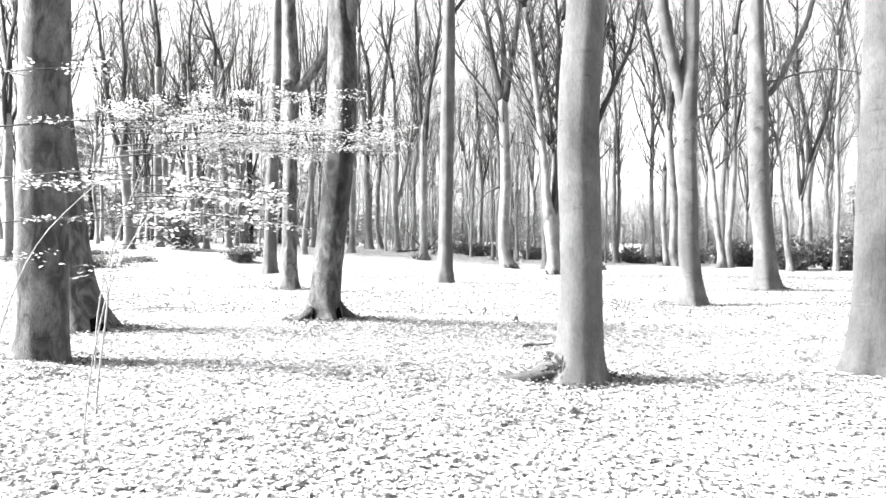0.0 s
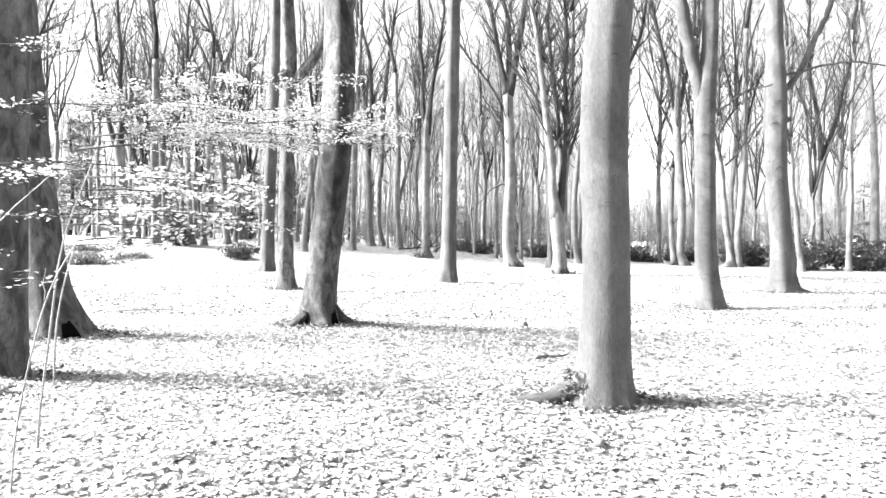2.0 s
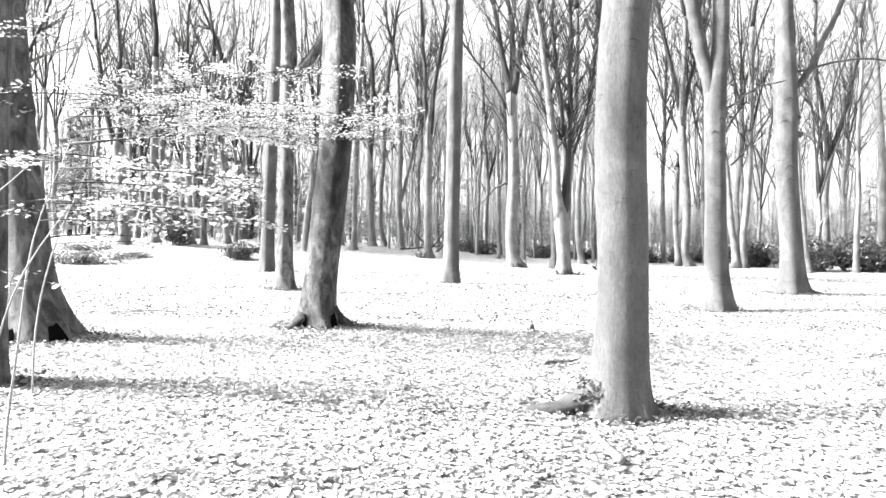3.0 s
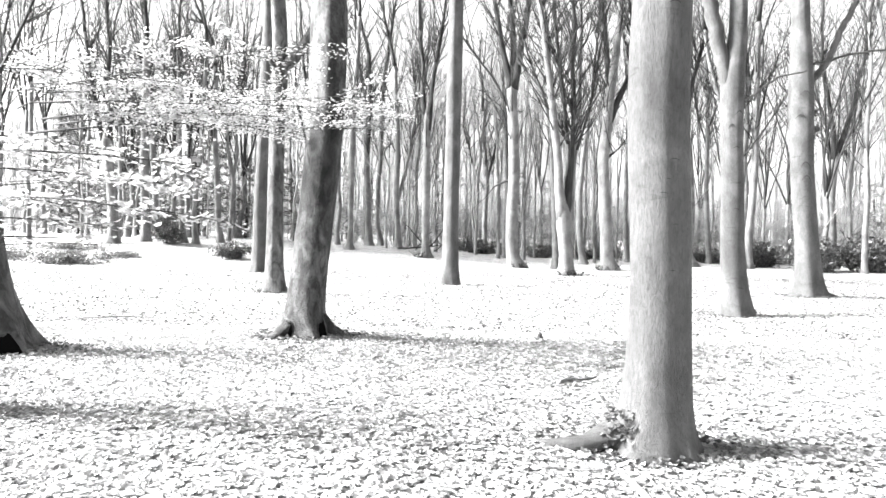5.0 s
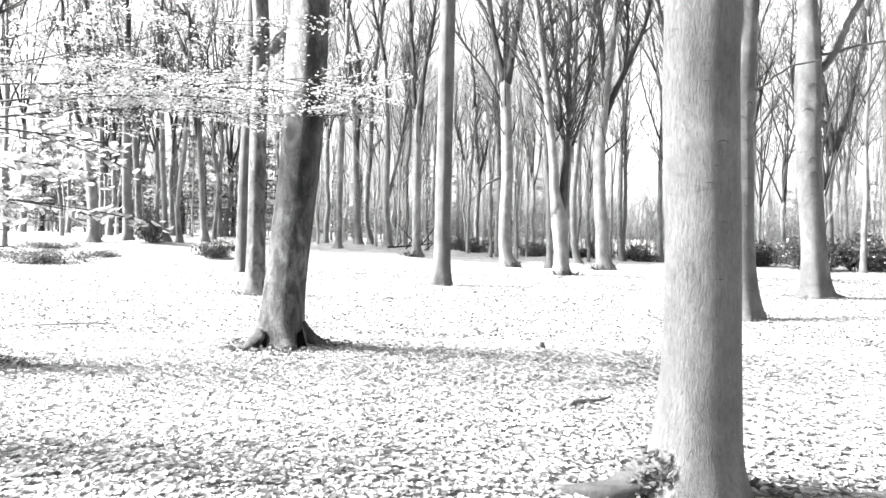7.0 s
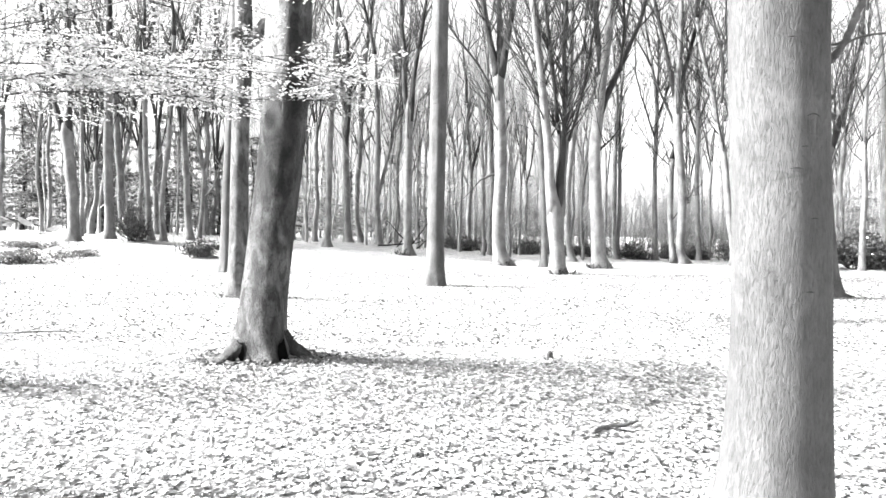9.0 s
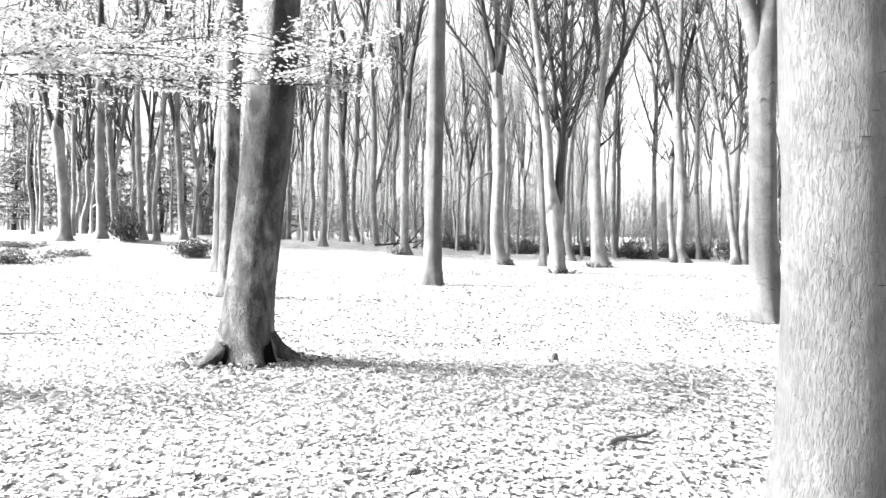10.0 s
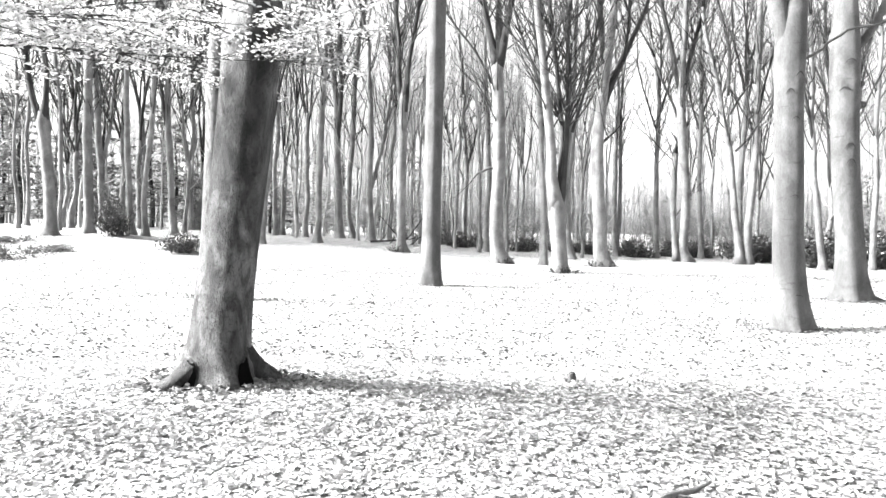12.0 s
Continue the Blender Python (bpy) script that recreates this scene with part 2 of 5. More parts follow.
def spline(keys, zs):
    """Smooth run through (z, dx, dy, r) keys."""
    keys = np.array(keys, dtype=float)
    out = []
    for c in range(1, 4):
        y, x = keys[:, c], keys[:, 0]
        m = np.gradient(y, x)
        v = []
        for z in zs:
            i = int(np.clip(np.searchsorted(x, z) - 1, 0, len(x) - 2))
            h = x[i + 1] - x[i]
            t = (z - x[i]) / h
            v.append((2 * t**3 - 3 * t**2 + 1) * y[i] + (t**3 - 2 * t**2 + t) * h * m[i] + (-2 * t**3 + 3 * t**2) * y[i + 1] + (t**3 - t**2) * h * m[i + 1])
        out.append(v)
    return np.array([out[0], out[1], zs]).T, np.array(out[2])


def hero_tree(x, y, keys, label, bark, seed, flare=0.5, toe=0.24, limbs=(), crown=0, n=36, roots=(), kids=0.8, paths=(), hollow_shades=(), start=0.35, spread=0.6, scars=(), ridge=None):
    """A tree near the way. keys: (height, dx, dy, radius) up the trunk; limbs: (height, direction, length, radius);
    crown: how many further boughs near the top; roots: (angle, reach, radius)."""
    rng = np.random.default_rng(seed)
    tree = thing("beech_tree", x, y, label, "tree", "beech trees of the wood")
    top = keys[-1][0]
    zs = np.concatenate([np.linspace(-0.12, 1.2, 22), np.linspace(1.35, top, max(8, int(top * 2.2)))])
    pts, rad = spline([(-0.2, keys[0][1], keys[0][2], keys[0][3])] + list(keys), zs)
    s = Soup()
    shape = trunk_shape(rng, flare, toe, ridge=ridge)
    tube(s, pts, rad, n, shape)
    trunk = part("trunk", s.mesh("trunk", bark), tree)
    for a, reach, r in roots:
        s = Soup()
        d = np.array((math.cos(a), math.sin(a)))
        f = np.linspace(0, 1, 9)
        rp = [(keys[0][1] + d[0] * (keys[0][3] * 0.45 + reach * q) - d[1] * 0.12 * math.sin(q * 3), keys[0][2] + d[1] * (keys[0][3] * 0.45 + reach * q) + d[0] * 0.12 * math.sin(q * 3), 0.02 + r * 1.5 * (1 - q) ** 2 - 0.05 * q) for q in f]
        tube(s, rp, r * (1.15 - 0.75 * f), 12, lambda ang, pp: 1 + 0.14 * np.sin(3 * ang[None, :] + 9 * pp[:, :1]) + 0.08 * np.sin(21 * pp[:, :1] + ang[None, :]))
        part("root", s.mesh("root", bark), tree)
    for a, w, h in hollow_shades:       # near-black sheets painted for the shade in hollows between the roots
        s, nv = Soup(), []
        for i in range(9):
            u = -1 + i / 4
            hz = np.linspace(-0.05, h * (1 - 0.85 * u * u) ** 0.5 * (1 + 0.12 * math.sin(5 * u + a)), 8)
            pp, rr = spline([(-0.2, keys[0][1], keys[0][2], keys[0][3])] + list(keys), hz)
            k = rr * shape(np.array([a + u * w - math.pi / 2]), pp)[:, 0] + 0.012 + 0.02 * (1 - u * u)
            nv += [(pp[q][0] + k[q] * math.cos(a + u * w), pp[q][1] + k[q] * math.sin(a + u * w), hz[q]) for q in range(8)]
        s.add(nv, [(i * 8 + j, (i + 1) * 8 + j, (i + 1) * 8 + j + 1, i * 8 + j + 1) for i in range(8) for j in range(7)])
        part("moss_patch", s.mesh("moss_patch", HOLLOW_SHADE), trunk, "dark sheet painted as the shade in a root hollow")
    for z, a, w, drop, t in scars:     # old branch scars: dark brows on the smooth bark
        p, q = spline([(-0.2, keys[0][1], keys[0][2], keys[0][3])] + list(keys), [z])
        s = Soup()
        tube(s, [(p[0][0] + (q[0] * 1.02) * math.cos(a + u * w), p[0][1] + (q[0] * 1.02) * math.sin(a + u * w), z - drop * u * u) for u in np.linspace(-1, 1, 9)], t * np.array((0.3, 0.6, 0.85, 1, 1.1, 1, 0.85, 0.6, 0.3)), 7)
        part("branch_scar", s.mesh("branch_scar", TWIG), trunk, "dark brow-shaped branch scar")
    for run in paths:          # boughs with a bend of their own: (dx, dy, z, r)
        s, run = Soup(), np.array(run)
        k = np.linspace(0, len(run) - 1, 4 * len(run))
        tube(s, np.stack([np.interp(k, range(len(run)), run[:, c]) for c in range(3)], axis=1) + rng.normal(0, 0.012, (len(k), 3)), np.interp(k, range(len(run)), run[:, 3]), 12)
        part("limb", s.mesh("limb", bark), tree)
    boughs = list(limbs)
    for i in range(crown):
        z = top * rng.uniform(0.72, 0.98)
        a = rng.uniform(0, 6.28)
        boughs.append((z, (math.cos(a) * 0.7, math.sin(a) * 0.7, rng.uniform(0.5, 1.2)), rng.uniform(4, 7), keys[-1][3] * rng.uniform(0.4, 0.6)))
    twigs = [Soup() for _ in range(4)]
    for z, d, length, r in boughs:
        p, _ = spline([(-0.2, keys[0][1], keys[0][2], keys[0][3])] + list(keys), [min(z, top)])
        tw = [Soup(), twigs[1], twigs[2], twigs[3]]
        branch(tw, rng, p[0], d, length, r, 0, 3, 0.07, 0.07, spread, kids, start)
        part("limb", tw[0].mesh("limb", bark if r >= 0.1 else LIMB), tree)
    tw = Soup()
    for q in twigs[1:]:
        if q.v:
            tw.add(np.concatenate(q.v), q.f)
    if tw.v:
        part("crown", tw.mesh("crown", TWIG), tree, "bare dark twigs", "stuff")
    return tree


def forest_tree(seed, height, r, fork, nl, spread, label, lean=(0, 0), kids=1.0, up=0.03, bend=0.09, bark=None, far=False):
    """A slender tree farther off: trunk, forked boughs, twigs."""
    rng = np.random.default_rng(seed)
    tree = thing("slender_beech_tree", 0, 0, label, "tree", "slender trees of the wood", 0)
    keys = [(0, 0, 0, r), (1.5, lean[0] * 0.2 + rng.normal(0, 0.04), lean[1] * 0.2, r * 0.88), (fork * 0.6, lean[0] * 0.5 + rng.normal(0, 0.1), lean[1] * 0.5, r * 0.78),
            (fork, lean[0] + rng.normal(0, 0.1), lean[1], r * 0.72), (fork + 1.2, lean[0] * 1.2, lean[1] * 1.2, r * 0.45)]
    zs = np.concatenate([np.linspace(-0.2, 0.8, 8), np.linspace(1.1, fork + 1.2, 14)])
    pts, rad = spline([(-0.3, 0, 0, r)] + keys, zs)
    ph = rng.uniform(0, 6.28, 4)
    calm = np.clip(zs / 1.5, 0, 1) * np.clip((fork + 0.2 - zs) / 1.5, 0, 1)
    pts[:, 0] += calm * (bend * np.sin(zs * 0.9 + ph[0]) + 0.5 * bend * np.sin(zs * 2.1 + ph[1]))
    pts[:, 1] += calm * (bend * np.sin(zs * 0.8 + ph[2]) + 0.5 * bend * np.sin(zs * 1.9 + ph[3]))
    s = Soup()
    tube(s, pts, rad, 11, trunk_shape(rng, 0.7, 0.22))
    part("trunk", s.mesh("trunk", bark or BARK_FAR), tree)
    twigs = [Soup() for _ in range(4)]
    for i in range(nl):
        a = 6.28 * (i + rng.uniform(-0.25, 0.25)) / nl
        z = fork + rng.uniform(-0.25, 0.8) if i else fork + 0.6
        p, _ = spline(keys, [z])
        sp = spread * rng.uniform(0.6, 1.25) if i else 0.06
        tw = [Soup(), twigs[1], twigs[2], twigs[3]]
        branch(tw, rng, p[0], (math.cos(a) * sp, math.sin(a) * sp, 1), (height - fork) * rng.uniform(0.75, 1.0), r * rng.uniform(0.3, 0.46), 0, 3, up, 0.095, 0.72, kids)
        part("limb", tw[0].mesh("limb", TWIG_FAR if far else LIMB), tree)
    shoots = [Soup() for _ in range(4)]
    for i in range(3):       # thin side shoots
        a = rng.uniform(0, 6.28)
        p, _ = spline(keys, [fork * rng.uniform(0.35, 1.0)])
        branch(shoots, rng, p[0], (math.cos(a), math.sin(a), 0.6), rng.uniform(1.6, 3.8), 0.035, 1, 3, 0.12, 0.12, 0.6, 0.5)
    tw = Soup()
    for q in twigs[1:]:
        if q.v:
            tw.add(np.concatenate(q.v), q.f)
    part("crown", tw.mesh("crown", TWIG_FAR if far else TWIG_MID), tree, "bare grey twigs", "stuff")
    tw = Soup()
    for q in shoots[1:]:
        if q.v:
            tw.add(np.concatenate(q.v), q.f)
    # sunlit look of these shoots is put in by the paler bark
    part("side_shoot", tw.mesh("side_shoot", BARK_PALE), tree, "pale thin side shoots", "stuff")
    return tree


def leaves(soup, centres, length, rng, tilt=0.35, fine=False, width=0.6):
    """Single curled leaves at the centres, most of them lying flat."""
    c = np.asarray(centres, dtype=float)
    n = len(c)
    if fine:
        base = np.array([(-0.5, 0, 0.02), (-0.2, -0.42, 0.05), (-0.2, 0, -0.02), (-0.2, 0.42, 0.05), (0.2, -0.38, 0.06), (0.2, 0, -0.02), (0.2, 0.38, 0.06), (0.5, 0, 0.05)])
        quads = [(0, 1, 2), (0, 2, 3), (1, 4, 5, 2), (2, 5, 6, 3), (4, 7, 5), (5, 7, 6)]
    else:
        base = np.array([(-0.5, 0, 0), (-0.05, -0.42, 0.06), (0.05, 0, -0.03), (-0.05, 0.42, 0.06), (0.5, 0, 0.04)])
        quads = [(0, 1, 2), (0, 2, 3), (1, 4, 2), (2, 4, 3)]
    size = length * rng.uniform(0.65, 1.3, n)
    curl = rng.uniform(-1.5, 4.0, n)
    b = np.repeat(base[None], n, axis=0)
    b[:, :, 1] *= width * rng.uniform(0.8, 1.25, n)[:, None] / 0.6 * 0.75
    b[:, :, 2] = b[:, :, 2] * curl[:, None] + (b[:, :, 0] ** 2 - 0.08) * rng.uniform(-0.5, 0.7, n)[:, None]
    b *= size[:, None, None]
    yaw, rx, ry = rng.uniform(0, 6.283, n), rng.normal(0, tilt, n), rng.normal(0, tilt, n)
    x, y, z = b[:, :, 0].copy(), b[:, :, 1].copy(), b[:, :, 2].copy()
    y, z = y * np.cos(rx)[:, None] - z * np.sin(rx)[:, None], y * np.sin(rx)[:, None] + z * np.cos(rx)[:, None]
    x, z = x * np.cos(ry)[:, None] + z * np.sin(ry)[:, None], -x * np.sin(ry)[:, None] + z * np.cos(ry)[:, None]
    x, y = x * np.cos(yaw)[:, None] - y * np.sin(yaw)[:, None], x * np.sin(yaw)[:, None] + y * np.cos(yaw)[:, None]
    v = np.stack([x, y, z], axis=2) + c[:, None, :]
    k = len(base)
    faces = []
    for i in range(n):
        o = i * k
        faces.extend([tuple(o + j for j in q) for q in quads])
    soup.add(v.reshape(-1, 3), faces)


# ---- the forest floor ----
def build_ground():
    xs = np.unique(np.concatenate([np.linspace(-900, -60, 12), np.linspace(-60, -16, 45), np.linspace(-16, 16, 97), np.linspace(16, 60, 45), np.linspace(60, 900, 12)]))
    ys = np.unique(np.concatenate([np.linspace(-900, -20, 12), np.linspace(-20, 0, 12), np.linspace(0, 26, 80), np.linspace(26, 110, 60), np.linspace(110, 1200, 14)]))
    v = [(x, y, ground_z(x, y) + 0.012 * noise.noise((x * 2.1, y * 2.1, 0)) - 0.01) for y in ys for x in xs]
    nx = len(xs)
    f = [(j * nx + i, j * nx + i + 1, (j + 1) * nx + i + 1, (j + 1) * nx + i) for j in range(len(ys) - 1) for i in range(nx - 1)]
    s = Soup()
    s.add(v, f)
    tagged(new("ground", s.mesh("ground", LITTER)), "woodland floor under a deep bed of dry beech leaves", "ground", kind="structure")


def scatter(name, count, x0, x1, y0, y1, length, seed, fine, lift, narrow=0.0, label="", mat=LEAF):
    rng = np.random.default_rng(seed)
    x, y = rng.uniform(x0, x1, count), rng.uniform(y0, y1, count)
    if y0 > 9:                 # thinner with distance
        y = y0 * (y1 / y0) ** rng.uniform(0, 1, count)
    if narrow:
        keep = np.abs(x) < narrow * y + 1.5
        x, y = x[keep], y[keep]
    z = np.array([ground_z(a, b) + 0.012 * noise.noise((a * 2.1, b * 2.1, 0)) for a, b in zip(x, y)])
    s = Soup()
    leaves(s, np.stack([x, y, z + rng.uniform(0.0, lift, len(x))], axis=1), length, rng, 0.15, fine)
    tagged(new(name, s.mesh(name, mat, True)), label, "fallen leaves", kind="stuff")


build_ground()
scatter("fallen_leaves", 46000, -7, 7, 3.2, 9.5, 0.064, 3, True, 0.012, 0.74, "dry pale beech leaves strewn thickly on the ground")
scatter("fallen_leaves_middle", 34000, -10, 10, 9.5, 13.5, 0.068, 6, False, 0.02, 0.74, "dry pale beech leaves strewn about the tree feet", LEAF_MID)
# extra leaf layer that stands in for the shade on this floor
scatter("fallen_leaves_shade", 15000, -9, 0.5, 7.6, 14.5, 0.05, 8, False, 0.02, 0.74, "extra leaves that grey the floor like shade between the dark trees", LEAF_MID)
scatter("fallen_leaves_around", 12000, -16, 16, -6, 14, 0.075, 5, False, 0.02, 0.0, "dry beech leaves lying about the way")
scatter("fallen_leaves_beyond", 92000, -20, 20, 13.5, 33, 0.062, 4, False, 0.035, 0.75, "dry pale beech leaves strewn farther off on the ground", LEAF_WORN)

# ---- the trees near the way ----
hero_tree(1.56, 7.58, [(0, -0.04, 0, 0.29), (0.3, -0.025, 0, 0.255), (0.6, -0.018, 0, 0.242), (1.5, -0.025, 0, 0.226), (2.6, -0.075, 0, 0.224), (3.4, -0.065, 0, 0.221), (4.2, 0.0, 0.02, 0.213), (7, 0.18, 0.1, 0.19), (11, 0.3, 0.2, 0.15)],
          "smooth pale grey beech trunk with a bulging root in the leaves", BARK, 11, 0.42, 0.2, crown=4, scars=((3.35, math.radians(280), 0.22, 0.02, 0.004), (2.2, math.radians(285), 0.16, 0.012, 0.003), (1.25, math.radians(252), 0.2, 0.015, 0.003), (1.95, math.radians(262), 0.12, 0.004, 0.003), (2.05, math.radians(272), 0.08, 0.003, 0.003), (1.72, math.radians(283), 0.1, 0.004, 0.003), (1.38, math.radians(276), 0.09, 0.003, 0.0025), (2.55, math.radians(259), 0.1, 0.004, 0.003), (0.9, math.radians(256), 0.08, 0.003, 0.0025)),
          roots=((math.radians(172), 0.76, 0.112), (math.radians(12), 0.42, 0.075), (math.radians(262), 0.18, 0.09)))
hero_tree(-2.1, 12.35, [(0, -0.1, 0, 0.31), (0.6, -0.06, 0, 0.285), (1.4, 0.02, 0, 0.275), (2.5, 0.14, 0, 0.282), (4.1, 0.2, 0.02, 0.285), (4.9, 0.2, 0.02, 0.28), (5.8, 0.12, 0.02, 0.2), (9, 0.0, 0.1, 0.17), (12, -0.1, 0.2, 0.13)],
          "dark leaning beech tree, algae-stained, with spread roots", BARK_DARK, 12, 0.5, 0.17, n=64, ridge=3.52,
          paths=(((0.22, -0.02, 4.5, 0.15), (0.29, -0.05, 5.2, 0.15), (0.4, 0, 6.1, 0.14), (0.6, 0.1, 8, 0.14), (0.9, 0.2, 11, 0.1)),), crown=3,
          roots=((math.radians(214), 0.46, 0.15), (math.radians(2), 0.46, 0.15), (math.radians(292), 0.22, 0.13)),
          hollow_shades=((math.radians(243), 0.26, 0.24), (math.radians(326), 0.26, 0.24)))
hero_tree(-4.68, 20.3, [(0, 0, 0, 0.25), (1.5, 0, 0, 0.215), (4, 0.0, 0, 0.205), (6.2, 0.05, 0, 0.2), (9, -0.1, 0, 0.18), (13, -0.1, 0.1, 0.13)],
          "grey beech tree with one thick limb reaching out", BARK_MOTTLED, 13, 0.5, 0.24,
          paths=(((0.0, 0, 5.85, 0.17), (0.35, -0.05, 6.1, 0.155), (0.7, 0, 6.55, 0.14), (1.0, 0, 7.1, 0.13), (1.15, 0.1, 8, 0.12), (1.2, 0.2, 11, 0.08)), ((0, -0.05, 6.0, 0.16), (-0.08, -0.3, 6.12, 0.14))), crown=4)
hero_tree(-7.7, 29.6, [(0, 0, 0, 0.3), (1.5, 0, 0, 0.27), (5, 0.1, 0, 0.25), (9, 0.2, 0, 0.22), (14, 0.2, 0.1, 0.15)],
          "straight grey beech tree rising without low branches", BARK, 14, 0.4, crown=5)
hero_tree(-4.8, 8.1, [(0, 0, 0, 0.285), (0.8, 0, 0, 0.28), (2, 0.0, 0, 0.28), (4, 0.02, 0, 0.27), (6.2, 0.0, -0.1, 0.26), (8, -0.1, -0.7, 0.24), (12, -0.3, -1.6, 0.18)],
          "thick grey beech trunk half hidden by twigs", BARK_MOTTLED, 15, 0.18, crown=4)
hero_tree(-5.88, 10.9, [(0, 0, 0, 0.38), (0.8, -0.1, 0, 0.32), (2, -0.26, 0, 0.29), (4, -0.5, 0, 0.28), (8, -0.7, 0, 0.24), (12, -0.8, 0, 0.18)],
          "grey beech tree with a broad flared base", BARK_MOTTLED, 16, 0.7, 0.3, crown=4, roots=((math.radians(350), 0.4, 0.13), (math.radians(300), 0.3, 0.12)), hollow_shades=((math.radians(325), 0.18, 0.24), (math.radians(262), 0.16, 0.2)))
hero_tree(0.0, 25.0, [(0, 0, 0, 0.29), (1.5, 0, 0, 0.26), (5, 0.0, 0, 0.25), (9, 0.02, 0, 0.24), (13, 0, 0.1, 0.16)],
          "straight smooth beech tree alone in the clearing", BARK, 17, 0.35, crown=5)
hero_tree(6.45, 18.0, [(0, 0.13, 0, 0.3), (0.9, 0.05, 0, 0.272), (1.5, 0.0, 0, 0.262), (2.8, -0.03, 0, 0.252), (4.15, -0.08, 0, 0.242), (5.1, -0.09, 0, 0.262), (5.6, -0.08, 0, 0.25), (6.2, -0.02, 0, 0.205), (7.6, -0.01, 0, 0.198), (9, -0.03, 0, 0.19), (13, 0.1, 0, 0.14)],
          "smooth beech tree forking into two upright stems", BARK, 18, 0.42, 0.26,
          paths=(((-0.18, 0, 5.1, 0.15), (-0.28, 0, 5.6, 0.16), (-0.46, 0, 6.3, 0.165), (-0.64, 0, 7.0, 0.165), (-0.75, 0, 7.7, 0.16), (-0.89, 0, 9, 0.15), (-1.1, 0, 13, 0.1)), ((0.1, -0.05, 4.9, 0.03), (0.35, -0.1, 5.05, 0.026), (0.85, -0.15, 5.45, 0.022), (1.5, -0.2, 5.6, 0.016))), crown=3,
          scars=((4.66, math.radians(285), 0.35, 0.09, 0.014), (4.36, math.radians(248), 0.3, 0.09, 0.008), (3.86, math.radians(272), 0.3, 0.06, 0.01), (2.46, math.radians(265), 0.3, 0.05, 0.007), (0.66, math.radians(262), 0.5, 0.02, 0.008)))
hero_tree(10.75, 22.9, [(0, 0.08, 0, 0.38), (1.2, 0.02, 0, 0.34), (3.5, -0.2, 0, 0.325), (6.7, -0.32, 0, 0.33), (7.8, -0.36, 0, 0.27), (10, -0.45, 0, 0.26), (14, -0.4, 0, 0.2)],
          "stout beech tree with a curving limb and flared foot", BARK, 19, 0.65, 0.3,
          paths=(((-0.3, 0, 6.35, 0.15), (-0.05, 0, 6.52, 0.125), (0.15, 0, 6.65, 0.11), (0.32, 0, 6.87, 0.1), (0.47, 0, 7.14, 0.098), (0.6, 0, 7.4, 0.096), (0.71, 0, 7.7, 0.095), (0.8, 0, 7.99, 0.092), (1.02, 0, 8.36, 0.09), (1.21, 0, 8.74, 0.088), (1.37, 0, 9.27, 0.085), (1.6, 0, 10.2, 0.08), (2.0, 0, 11.5, 0.06)), ((-0.2, 0, 6.9, 0.045), (0.3, -0.05, 7.05, 0.04), (1.05, -0.1, 7.27, 0.036), (2.0, -0.2, 7.4, 0.033), (3.15, -0.3, 7.25, 0.026), (4.0, -0.35, 6.9, 0.015)), ((-0.05, -0.05, 5.0, 0.16), (0.16, -0.08, 5.0, 0.1), (0.2, -0.08, 5.05, 0.04)), ((-0.03, -0.1, 5.5, 0.13), (0.1, -0.12, 5.55, 0.06))), crown=3,
          scars=((6.1, math.radians(262), 0.45, 0.12, 0.012), (5.4, math.radians(240), 0.4, 0.1, 0.012), (4.0, math.radians(262), 0.4, 0.14, 0.012), (3.6, math.radians(265), 0.4, 0.16, 0.012)), roots=((math.radians(335), 0.7, 0.13), (math.radians(200), 0.5, 0.12)))
hero_tree(5.22, 8.1, [(0, 0, 0, 0.34), (0.8, 0, 0, 0.3), (2, 0.02, 0, 0.29), (5, 0.05, 0, 0.27), (11, 0.1, 0, 0.18)],
          "sunlit pale beech trunk with stained foot", BARK, 20, 0.4, crown=4)

